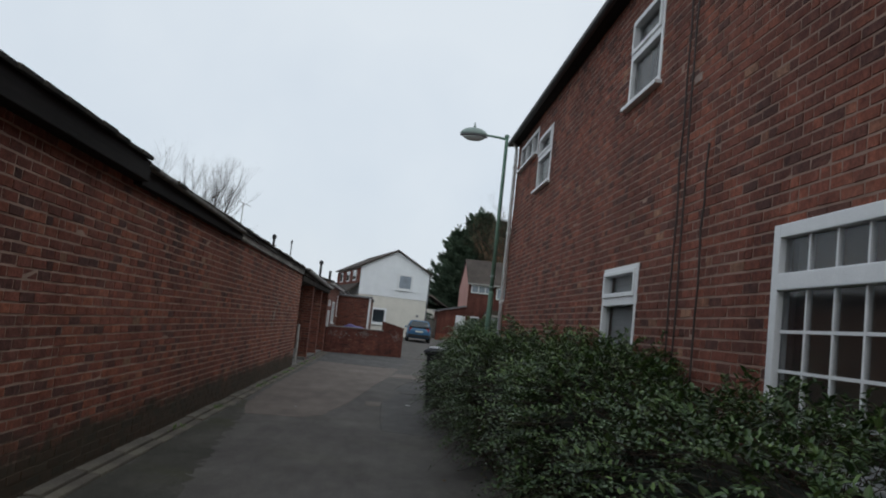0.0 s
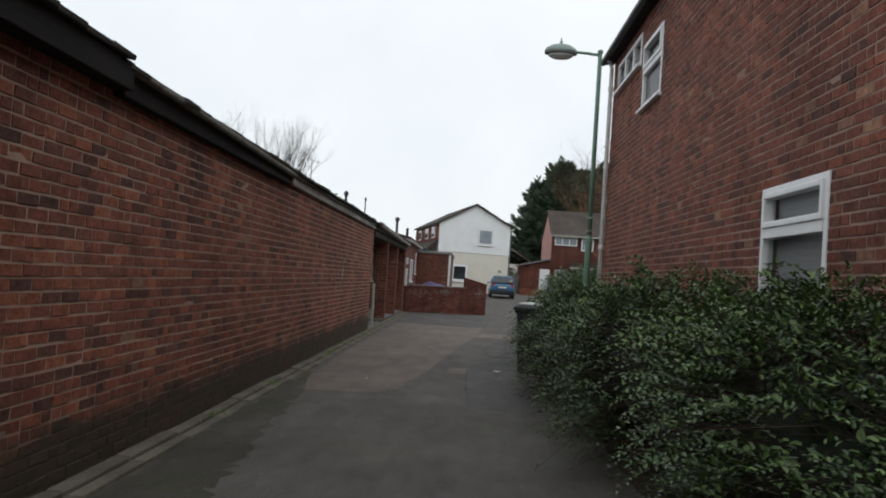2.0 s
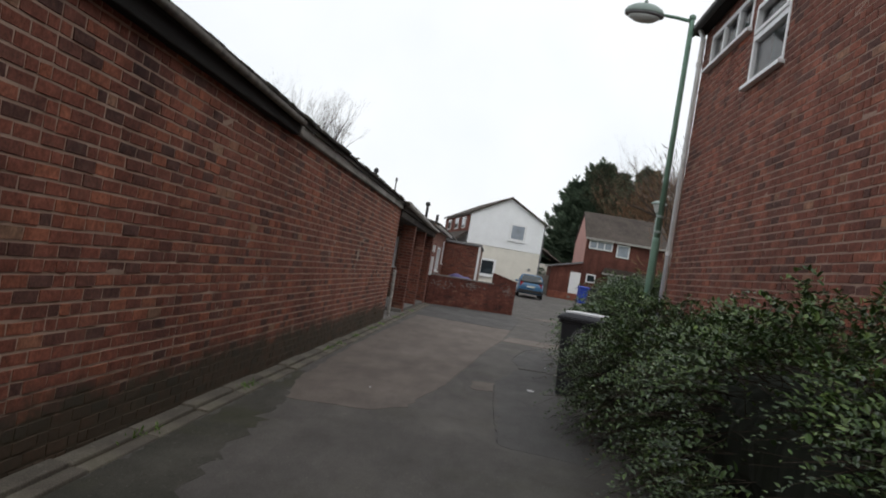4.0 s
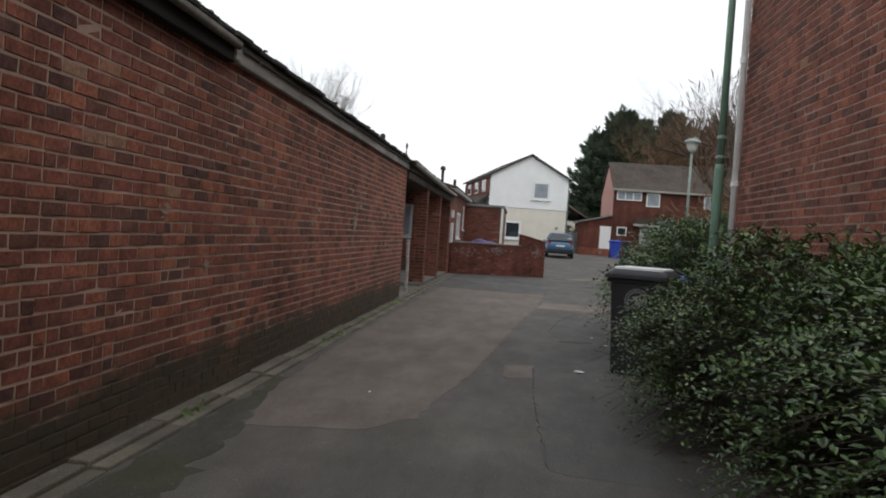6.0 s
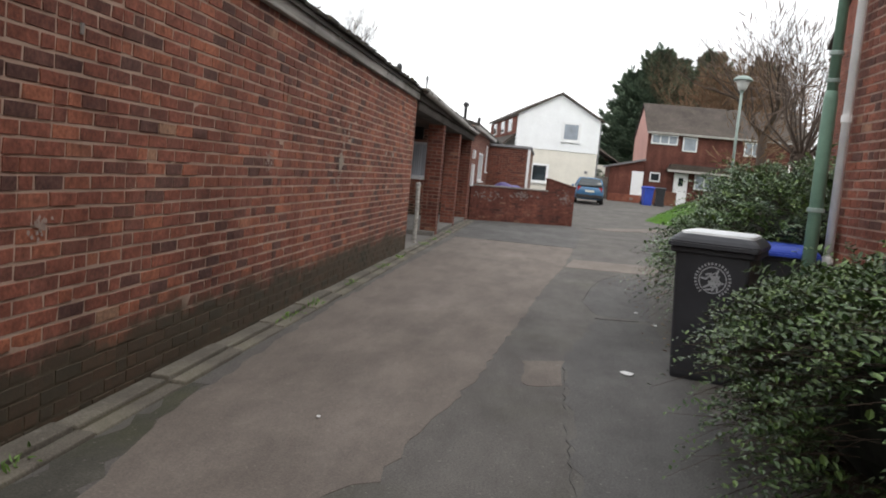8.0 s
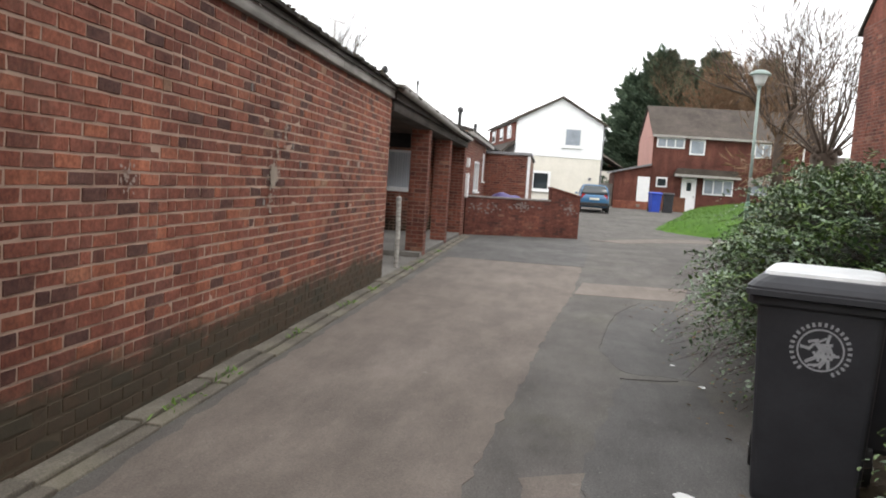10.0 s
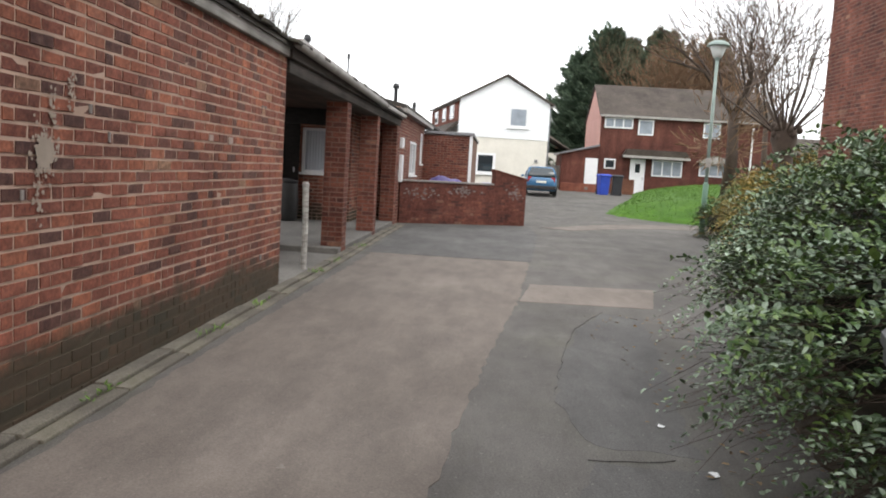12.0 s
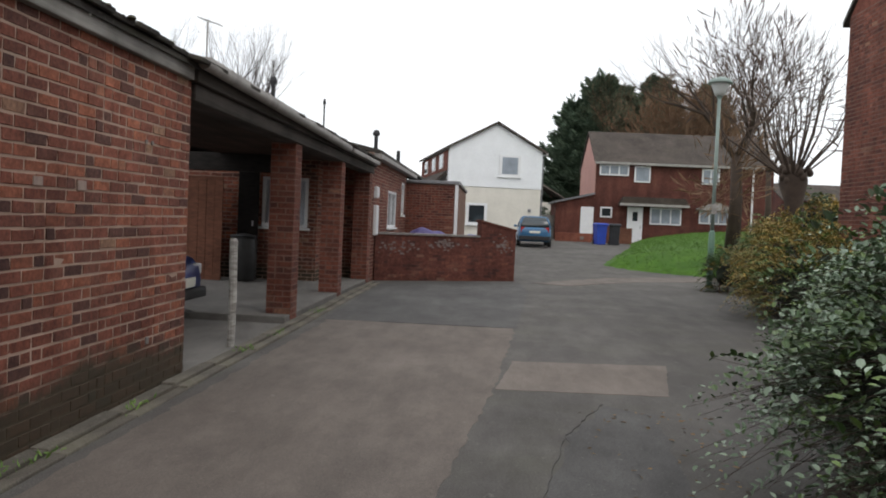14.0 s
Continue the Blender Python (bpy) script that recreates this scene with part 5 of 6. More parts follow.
# ---------------------------------------------------------------- grass bank and far houses
def grass_bank():
    """A mown bank that rises from its kerb."""
    rim = [(4.05, 42.0), (4.5, 40.6), (5.6, 39.3), (7.2, 38.7), (9.0, 38.6), (20.0, 38.6)]
    xs, ys = np.linspace(3.6, 20, 60), np.linspace(38, 58, 60)
    left = [(42.0, 4.05), (45, 4.7), (50, 6.0), (54, 7.0), (58, 7.6)]
    fr = np.array(rim)
    lf = np.array(left)
    v, ok = [], {}
    for j, y in enumerate(ys):
        for i, x in enumerate(xs):
            front = np.interp(x, fr[:, 0], fr[:, 1])
            side = np.interp(y, lf[:, 0], lf[:, 1]) if y > 42 else np.interp(-y, -fr[:6, 1][::1], fr[:6, 0]) if y < 38.6 else x
            d = min(y - front, (x - side) * 1.2 if y > 42 else 9)
            ok[i, j] = d > -0.3
            rise = 0.95 * (1 - math.exp(-max(0.0, d) * 0.32))
            v.append((x, y, ground_z(x, y) + (rise + 0.03 + 0.03 * noise.noise((x, y, 0)) if d > 0 else -0.05)))
    n = len(xs)
    f = [(j * n + i, j * n + i + 1, (j + 1) * n + i + 1, (j + 1) * n + i) for j in range(len(ys) - 1) for i in range(n - 1) if ok[i, j] or ok[i + 1, j] or ok[i, j + 1] or ok[i + 1, j + 1]]
    bank = tagged(link("ground", raw_mesh("grass_bank", v, f, M["grass"]), None), "bright green mown grass bank beside the road", "grass", kind="structure")
    rng = np.random.default_rng(9)
    va = np.array(v)
    q = va[rng.integers(0, len(va), 26000)] + np.stack([rng.uniform(-0.16, 0.16, 26000), rng.uniform(-0.17, 0.17, 26000), np.zeros(26000)], 1)
    q = q[q[:, 2] > [ground_z(a, b) + 0.12 for a, b in q[:, :2]]]
    q[:, 2] -= 0.02
    d = unit(np.stack([rng.normal(0, 0.4, len(q)), rng.normal(0, 0.4, len(q)), np.ones(len(q))], 1))
    ln = rng.uniform(0.04, 0.1, len(q))
    lv, lf2 = leaf_arrays(q, d, unit(rng.normal(size=d.shape)), ln, ln * 0.22)
    tagged(link("grass", raw_mesh("grass", lv, lf2, M["blade"]), None, bank), kind="stuff")


grass_bank()


def gable_house(e, w, depth, eave, ridge, wall_mat, roof_mat, along_x=True, over=0.25, z0=-0.4):
    """Closed box with a pitched roof, in the thing's own space: x width, y depth."""
    if along_x:
        part("wall", boxed(0, w, 0, depth, z0, eave), wall_mat, e)
        bm = prism(bmesh.new(), [(0.0, eave), (depth, eave), (depth / 2, ridge - 0.1)], 0, w)
        bmesh.ops.transform(bm, matrix=Matrix(((0, 1, 0, 0), (1, 0, 0, 0), (0, 0, 1, 0), (0, 0, 0, 1))), verts=bm.verts[:])
        part("gable", bm, wall_mat, e)
        bm = prism(bmesh.new(), [(-over, eave - 0.05), (-over, eave + 0.08), (depth / 2, ridge + 0.1), (depth + over, eave + 0.08), (depth + over, eave - 0.05), (depth / 2, ridge - 0.03)], -0.1, w + 0.1)
        bmesh.ops.transform(bm, matrix=Matrix(((0, 1, 0, 0), (1, 0, 0, 0), (0, 0, 1, 0), (0, 0, 0, 1))), verts=bm.verts[:])
        bmesh.ops.recalc_face_normals(bm, faces=bm.faces[:])
        return part("roof", bm, roof_mat, e)
    return None


# white-clad house with its gable to the road
a12 = 12.0
wh = thing("house", "white clad house with beige ground floor and tiled gable roof", "house", (-1.996, 55.0, ground_z(0, 55)), a12)
zb = ground_z(0, 55)
WW, E0, AP, BAND = 4.77, 5.0 - zb, 6.36 - zb, 3.08 - zb
part("ground_floor_wall", boxed(0.02, WW - 0.02, 0.02, 10.5, -0.5, BAND), M["beige"], wh, "beige rendered wall")
part("gable_wall", prism(bmesh.new(), [(0, BAND), (WW, BAND), (WW, E0), (WW / 2, AP - 0.12), (0, E0)], 0, 10.5), M["white_paint"], wh, "white clad upper wall")
for k in range(12):
    z = BAND + 0.02 + 0.16 * k
    part("cladding_board", boxed(0.005, WW - 0.005, -0.014, -0.002, z, z + 0.15, 0.004), M["white_paint"], wh)
part("roof", prism(bmesh.new(), [(-0.2, E0 - 0.14), (-0.2, E0 - 0.02), (WW / 2, AP + 0.02), (WW + 0.2, E0 - 0.02), (WW + 0.2, E0 - 0.14), (WW / 2, AP - 0.1)], -0.14, 10.7), M["roof_far"], wh, "brown tiled roof")
part("verge_board", prism(bmesh.new(), [(-0.2, E0 - 0.14), (-0.2, E0 - 0.05), (WW / 2, AP - 0.01), (WW + 0.2, E0 - 0.05), (WW + 0.2, E0 - 0.14), (WW / 2, AP - 0.1)], -0.17, -0.145), M["roof_far"], wh)
# side face with its upper storey of brick
part("side_upper_wall", boxed(-0.06, -0.005, 0.25, 10.4, 3.85 - zb, E0 - 0.15), M["brick_far"], wh, "red brick upper storey panel")
part("side_roof", prism(bmesh.new(), [(-1.0, 2.9 - zb), (-1.0, 3.0 - zb), (0, 3.88 - zb), (0, 3.7 - zb)], 0.3, 10.4), M["roof_far"], wh, "lean-to tiled roof")
for y in (1.4, 4.2, 7.4):
    w = part("window", boxed(-0.1, -0.06, y, y + 1.3, 4.0 - zb, 4.75 - zb, 0.01), M["white"], wh, "white framed window")
    part("pane", boxed(-0.112, -0.1, y + 0.1, y + 1.2, 4.08 - zb, 4.68 - zb), M["car_glass"], w)
for x0, x1, za, zc in ((2.58, 3.62, 3.66, 4.74), (0.98, 2.0, 1.2, 2.28)):
    w = part("window", boxed(x0 - 0.03, x1 + 0.03, -0.045, -0.015, za - zb, zc - zb, 0.01), M["white"], wh, "white framed window")
    part("pane", boxed(x0 + 0.12, x1 - 0.12, -0.056, -0.0455, za - zb + 0.12, zc - zb - 0.12), M["far_pane" if za > 3 else "car_glass"], w)
    part("sill", boxed(x0 - 0.08, x1 + 0.08, -0.1, -0.02, za - zb - 0.06, za - zb - 0.005, 0.01), M["white"], w)
part("vent", boxed(4.12, 4.28, -0.03, 0.02, 1.93 - zb, 2.08 - zb, 0.01), M["lead"], wh)
part("gutter", tube(bmesh.new(), [(WW + 0.2, -0.1, E0 - 0.12), (WW + 0.2, 10.5, E0 - 0.12)], 0.06, 8), M["white"], wh)
part("downpipe", tube(bmesh.new(), [(WW + 0.06, 0.1, -0.4), (WW + 0.06, 0.1, E0 - 0.2)], 0.04, 8), M["lead"], wh)

# red brick house across the road
zr = ground_z(8, 60)
rh = thing("house", "red brick terraced house with brown tiled roof and white windows", "house", (5.86, 60.0, zr))
gable_house(rh, 9.6, 7.4, 4.87 - zr, 6.9 - zr, M["brick_far"], M["roof_far"])
part("side_render", boxed(-0.03, -0.004, 0.0, 7.4, -0.3, 4.85 - zr), M["pink"], rh, "pinkish rendered side wall")
part("side_render", prism(bmesh.new(), [(0.0, 0.0), (7.4, 0.0), (3.7, 1.88)], 0, 0.024), M["pink"], rh).matrix_local = Matrix(((0, 1, 0, -0.03), (1, 0, 0, 0), (0, 0, 1, 4.86 - zr), (0, 0, 0, 1)))
part("fascia", boxed(-0.1, 9.7, -0.29, -0.25, 4.8 - zr, 4.93 - zr, 0.01), M["gutter_grey"], rh, "weathered pale fascia and gutter")
for x0, x1, za, zc, nn in ((0.2, 1.8, 4.2, 4.8, 3), (2.1, 2.97, 3.88, 4.76, 1), (3.05, 4.75, 1.6, 2.54, 3), (0.34, 0.98, 1.88, 2.46, 1), (5.7, 7.3, 1.75, 2.5, 3), (5.75, 6.7, 3.9, 4.76, 2)):
    w = part("window", boxed(x0, x1, -0.06, -0.01, za - zr, zc - zr, 0.01), M["white"], rh, "white framed window")
    pw = (x1 - x0 - 0.08) / nn
    for k in range(nn):
        part("pane", boxed(x0 + 0.08 + pw * k, x0 + pw * (k + 1), -0.072, -0.0605, za - zr + 0.08, zc - zr - 0.08), M["far_pane"] if za > 2 or nn == 3 else M["car_glass"], w)
d = part("door", boxed(1.82, 2.66, -0.07, -0.01, 0.56 - zr, 2.52 - zr, 0.01), M["white"], rh, "white front door with a dark pane")
part("pane", boxed(2.1, 2.38, -0.08, -0.0705, 1.75 - zr, 2.25 - zr), M["car_glass"], d)
part("handle", boxed(2.52, 2.58, -0.1, -0.071, 1.35 - zr, 1.5 - zr, 0.004), M["rim"], d)
part("canopy", prism(bmesh.new(), [(1.3, 2.62 - zr), (5.0, 2.62 - zr), (5.0, 2.7 - zr), (4.8, 3.05 - zr), (1.5, 3.05 - zr), (1.3, 2.7 - zr)], -0.7, -0.005), M["roof_far"], rh, "tiled porch canopy")
part("canopy_edge", boxed(1.28, 5.02, -0.74, -0.705, 2.56 - zr, 2.7 - zr, 0.01), M["gutter_grey"], rh)
part("canopy", prism(bmesh.new(), [(5.5, 2.5 - zr), (7.5, 2.5 - zr), (7.5, 2.58 - zr), (6.5, 2.95 - zr), (5.5, 2.58 - zr)], -0.6, -0.07), M["gutter_grey"], rh, "pale porch canopy")
part("downpipe", tube(bmesh.new(), [(8.5, -0.06, -0.2), (8.5, -0.06, 4.75 - zr)], 0.05, 8), M["pipe"], rh)
lean = thing("outbuilding", "brick lean-to with a white door beside the house", "outbuilding", (3.75, 59.8, zr))
part("wall", prism(bmesh.new(), [(0, -0.3), (2.08, -0.3), (2.08, 3.1 - zr), (0, 2.58 - zr)], 0, 4), M["brick_garden"], lean)
part("roof", prism(bmesh.new(), [(-0.15, 2.56 - zr), (2.09, 3.12 - zr), (2.09, 3.22 - zr), (-0.15, 2.66 - zr)], -0.2, 4.2), M["lead"], lean)
part("door", boxed(1.36, 2.06, -0.05, -0.005, 0.95 - zr, 2.42 - zr, 0.01), M["white"], lean, "white garage door panel")
lw = thing("low_wall", "low red brick front wall before the lean-to", "wall", (3.6, 57.6, ground_z(4, 57.6)), kind="structure")
part("wall", boxed(0, 1.9, 0, 0.2, -0.2, 0.45, 0.01), M["brick_far"], lw)
part("pale_stone", boxed(1.3, 1.5, -0.03, -0.002, 0.12, 0.28, 0.01), M["slab_pale"], lw)
lw2 = thing("low_wall", "low brown brick wall beside the white front door", "wall", (6.2, 57.4, ground_z(6, 57.4)), kind="structure")
part("wall", boxed(0, 1.35, 0, 0.2, -0.2, 0.82, 0.01), M["timber_brown"], lw2)
wheeled_bin("blue wheeled bin standing before the brick house", (5.62, 55.3, ground_z(5.6, 55.3)), 10, M["blue_plastic"], M["blue_plastic"], group="bins across the road")
wheeled_bin("black wheeled bin standing before the brick house", (6.32, 55.3, ground_z(6.3, 55.3)), -5, M["black_plastic"], M["black_plastic"], group="bins across the road")
fe = thing("panel_fence", "grey weathered fence panel beside the lean-to", "fence", (2.75, 60.5, ground_z(3, 60.5)))
for k in range(7):
    part("board", boxed(0.15 * k, 0.15 * k + 0.142, 0, 0.03, -0.1, 1.35, 0.004), M["eave_grey"], fe)
shed = thing("garage", "small far garage with a pale gabled roof", "garage", (1.8, 74, ground_z(0, 74)))
part("wall", boxed(0, 4, 0, 5, -0.2, 2.4), M["beige"], shed)
part("roof", prism(bmesh.new(), [(-0.3, 2.35), (2, 3.6), (4.3, 2.35), (2, 3.75)], -0.3, 5.2), M["slab_pale"], shed)

# brick house behind the large shrub
e2 = wall_solid("wall_far_east", 6.6, 6.86, 22.0, 30.25, -0.1, 5.4, M["mortar_far"], holes=[(25.45, 26.42, 3.85, 4.98)], label="red brick gable wall of the house behind the shrub")
brickwork(e2, (6.6, 22.0, 0), (0, 1, 0), (-1, 0, 0), 8.25, 0.8, 5.4, M["brick_far"], holes=[(3.45, 4.42, 3.85, 4.98)], seed=71)
turn_x = Matrix(((0, 1, 0, 0), (1, 0, 0, 0), (0, 0, 1, 0), (0, 0, 0, 1)))
for nm, a in (("wall_far_north", (6.86, 14.6, 30.0, 30.25, -0.1, 5.4)), ("wall_far_south", (6.86, 14.6, 22.0, 22.25, -0.1, 5.4)), ("wall_far_back", (14.6, 14.86, 22.0, 30.0, -0.1, 5.4))):
    tagged(part(nm, boxed(*a), M["brick_far"], None), "plain brick wall closing the house", "wall", kind="structure")
window("window_6", (6.6, 26.42, 3.85), -90, 0.97, 1.13, cols=(0.485,), back="curtain", label="white upper window with pale curtains")
roof_f = thing("roof_far_east", "dark tiled gable roof of the house behind the shrub", "roof", kind="structure")
for x0 in (6.6, 14.6):
    bm = prism(bmesh.new(), [(22.0, 5.401), (30.25, 5.401), (26.12, 8.9)], x0, x0 + 0.25)
    bmesh.ops.transform(bm, matrix=turn_x, verts=bm.verts[:])
    bmesh.ops.recalc_face_normals(bm, faces=bm.faces[:])
    part("gable_end", bm, M["brick_far"], roof_f)
bm = prism(bmesh.new(), [(21.8, 5.26), (21.8, 5.36), (26.12, 9.05), (30.45, 5.36), (30.45, 5.26), (26.12, 8.93)], 6.55, 14.95)
bmesh.ops.transform(bm, matrix=turn_x, verts=bm.verts[:])
bmesh.ops.recalc_face_normals(bm, faces=bm.faces[:])
part("roof_deck", bm, M["roof"], roof_f)


# ---------------------------------------------------------------- cars
def car(label, at, turn, paint, plate_back):
    """Small hatchback; +y is forward."""
    e = thing("car", label, "car", at, turn)
    st = [(-1.88, 0.6, 0.36, 0.84), (-1.8, 0.76, 0.28, 0.93), (-1.5, 0.82, 0.24, 0.97), (-0.4, 0.835, 0.22, 0.95), (0.7, 0.835, 0.22, 0.93), (1.3, 0.8, 0.24, 0.87), (1.72, 0.72, 0.28, 0.76), (1.86, 0.55, 0.34, 0.66)]
    rings = []
    for y, hw, z0, z1 in st:
        half = [(hw * 0.8, z0), (hw * 0.97, z0 + 0.08), (hw, (z0 + z1) / 2), (hw * 0.97, z1 - 0.1), (hw * 0.86, z1)]
        rings.append([(x, y, z) for x, z in half] + [(-x, y, z) for x, z in reversed(half)])
    part("body", loft(bmesh.new(), rings), paint, e, smooth=True)
    lev = [(0.9, -1.76, 1.1, 0.76), (1.15, -1.66, 0.72, 0.72), (1.38, -1.5, 0.34, 0.63), (1.44, -1.42, 0.22, 0.58)]
    rings = []
    for z, ya, yb, hw in lev:
        r = 0.12
        ring = []
        for sx, sy, a0 in ((1, 1, 0), (-1, 1, 90), (-1, -1, 180), (1, -1, 270)):
            for k in range(4):
                a = radians(a0 + 30 * k)
                ring.append((sx * (hw - r) + r * math.cos(a), (yb if sy > 0 else ya) - sy * r + r * math.sin(a), z))
        rings.append(ring)
    part("windows", loft(bmesh.new(), rings), M["car_glass"], e, "dark tinted glass", smooth=True)
    z, ya, yb, hw = lev[-1]
    part("roof", loft(bmesh.new(), [rounded(2 * hw + 0.02, yb - ya + 0.02, 0.12, z - 0.015, (ya + yb) / 2), rounded(2 * hw - 0.02, yb - ya - 0.05, 0.14, z + 0.035, (ya + yb) / 2), rounded(2 * hw - 0.3, yb - ya - 0.35, 0.14, z + 0.055, (ya + yb) / 2)]), paint, e, smooth=True)
    for sx in (-1, 1):
        part("pillar", tube(bmesh.new(), [(sx * 0.74, -1.72, 0.92), (sx * 0.7, -1.63, 1.15), (sx * 0.585, -1.42, 1.42)], 0.045, 8), paint, e)
        part("pillar", tube(bmesh.new(), [(sx * 0.745, 1.02, 0.92), (sx * 0.7, 0.68, 1.15), (sx * 0.585, 0.24, 1.42)], 0.03, 8), paint, e)
        part("pillar", tube(bmesh.new(), [(sx * 0.757, -0.3, 0.93), (sx * 0.715, -0.35, 1.15), (sx * 0.595, -0.42, 1.42)], 0.03, 8), paint, e)
        part("tail_light", boxed(sx * 0.6 - 0.09, sx * 0.6 + 0.09, -1.85, -1.76, 0.7, 0.95, 0.02), M["red_lens"], e)
        part("headlight", boxed(sx * 0.52 - 0.13, sx * 0.52 + 0.13, 1.68, 1.84, 0.56, 0.7, 0.03), M["clear_lens"], e)
        part("mirror", boxed(sx * 0.88 - 0.08, sx * 0.88 + 0.08, 0.7, 0.82, 0.92, 1.04, 0.03), paint, e)
        for y in (-1.18, 1.18):
            w = part("wheel", tube(bmesh.new(), [(sx * 0.66, y, 0.29), (sx * 0.845, y, 0.29)], 0.29, 24), M["tyre"], e)
            part("rim", tube(bmesh.new(), [(sx * 0.846, y, 0.29), (sx * 0.856, y, 0.29)], 0.19, 18), M["rim"], w)
    part("rear_bumper", boxed(-0.76, 0.76, -1.92, -1.78, 0.32, 0.52, 0.04), M["dark_trim"], e)
    part("front_bumper", boxed(-0.68, 0.68, 1.78, 1.9, 0.28, 0.42, 0.04), M["dark_trim"], e)
    part("number_plate", boxed(-0.26, 0.26, -1.9, -1.875, 0.66, 0.77, 0.004), plate_back, e)
    part("number_plate", boxed(-0.26, 0.26, 1.875, 1.905, 0.44, 0.55, 0.004), M["plate"], e)
    return e


car("blue hatchback parked in front of the white house", (2.11, 51.4, ground_z(2.1, 51.4)), 0, M["car_blue"], M["plate"]).scale = (0.88, 0.88, 0.88)
car("navy blue car parked inside the carport bay", (-5.2, 24.1, 0.012), -90, M["car_navy"], M["plate"])


# ---------------------------------------------------------------- trees
def grow(bm, rng, p, d, length, radius, depth, spread, up, keep=0.75, sides=5, kids=(2, 3)):
    """A limb with its branches, each thinner than the last."""
    pts, rad = [p], [radius]
    n = 4
    for i in range(n):
        d = (d + Vector((rng.gauss(0, 0.12), rng.gauss(0, 0.12), rng.gauss(0, 0.1) + up * 0.06))).normalized()
        p = p + d * (length / n)
        pts.append(p)
        rad.append(radius * (1 - (1 - keep) * (i + 1) / n))
    tube(bm, pts, rad, sides if radius > 0.03 else 3, cap=radius > 0.03)
    if depth == 0:
        return
    for k in range(rng.randint(*kids)):
        at = pts[-1] if k == 0 else pts[rng.randint(2, n)]
        ax = Vector((rng.gauss(0, 1), rng.gauss(0, 1), rng.gauss(0, 0.6))).normalized()
        nd = (d + ax * spread * (0.5 if k == 0 else 1.0) + Vector((0, 0, up * 0.3))).normalized()
        grow(bm, rng, at, nd, length * rng.uniform(0.62, 0.85), radius * (keep * rng.uniform(0.55, 0.75)), depth - 1, spread, up, keep, sides, kids)


def bare_tree(label, at, height, radius, depth, seed, mat, limbs=4, spread=0.65, trunk=0.35, kids=(2, 3), name="tree"):
    e = thing(name, label, "tree", at)
    rng = random.Random(seed)
    h = height * trunk
    part("trunk", tube(bmesh.new(), [(0, 0, -0.1), (0.05, 0, h * 0.5), (0.0, 0.05, h)], [radius * 1.25, radius, radius * 0.85], 10), mat, e, smooth=True)
    bm = bmesh.new()
    for k in range(limbs):
        a = 2 * math.pi * (k + rng.random() * 0.5) / limbs
        d = Vector((math.cos(a) * spread, math.sin(a) * spread, 1.0)).normalized()
        grow(bm, rng, Vector((0, 0.03, h * rng.uniform(0.86, 0.98))), d, height * 0.26, radius * 0.5, depth, spread * 0.8, 0.5, kids=kids)
    part("crown", bm, mat, e, "bare branches and twigs")
    return e


bare_tree("bare winter tree rising behind the low roofs", (-14.2, 60, 0.3), 9.0, 0.34, 7, 1, M["bark_far"], 6, 0.45, 0.45)
bare_tree("smaller bare tree behind the low roofs", (-19.2, 60, 0.3), 10.6, 0.16, 6, 2, M["bark_far"], 4, 0.55, 0.35)
FORKED = bare_tree("tall bare tree with forked limbs behind the lamp", (8.15, 42.0, 0.9), 7.2, 0.2, 6, 3, M["bark"], 4, 0.85, 0.42)
SHRUBBY = bare_tree("bare tree seen over the garden shrubs", (11.2, 48.0, 0.9), 8.4, 0.12, 7, 8, M["bark"], 5, 0.5, 0.35)
RUSSET = [bare_tree("russet twiggy tree standing behind the brick house", (12.2, 70.5, 0.5), 11.8, 0.16, 6, 4, M["twig_brown"], 7, 0.9, 0.3, (2, 3)),
          bare_tree("russet twiggy tree beside the conifer", (15.5, 71.0, 0.5), 11.5, 0.2, 6, 5, M["twig_brown"], 7, 0.8, 0.25, (2, 3))]



def twig_cloud(e, mat, centre, size, n, seed):
    """Fine twigs too small to count, pointing outwards."""
    rng = np.random.default_rng(seed)
    u = unit(rng.normal(size=(n, 3)))
    p = u * (rng.random((n, 1)) ** 0.45)
    keep = lump(p * np.array(size), 2.2, seed) > -0.35
    p, u = p[keep], u[keep]
    ln = rng.uniform(0.3, 0.8, len(p))
    d = unit(u + np.array([0, 0, 0.8]) + rng.normal(0, 0.5, u.shape))
    lv, lf = leaf_arrays(p * np.array(size) + np.array(centre), d, unit(rng.normal(size=d.shape)), ln, ln * 0.015)
    tagged(link("fine_twig", raw_mesh("fine_twig", lv, lf, mat), None, e), kind="stuff")


twig_cloud(RUSSET[0], M["twig_brown"], (-0.8, 0, 6.2), (2.8, 2.0, 3.2), 3600, 61)
twig_cloud(RUSSET[0], M["twig_brown"], (1.4, 0.3, 5.6), (2.9, 2.0, 3.2), 3600, 63)
twig_cloud(RUSSET[0], M["twig_brown"], (0.4, 0, 8.4), (2.5, 1.8, 2.8), 2200, 64)
twig_cloud(RUSSET[1], M["twig_brown"], (0, 0, 7.0), (4.0, 3.0, 4.2), 9000, 62)
twig_cloud(FORKED, M["twig_brown"], (-0.4, 0.0, 2.5), (1.4, 1.0, 1.5), 800, 69)
twig_cloud(FORKED, M["twig_grey"], (-0.2, 0, 5.6), (2.0, 1.5, 2.3), 500, 66)
twig_cloud(SHRUBBY, M["twig_grey"], (0, 0, 6.0), (2.4, 1.8, 2.8), 900, 67)
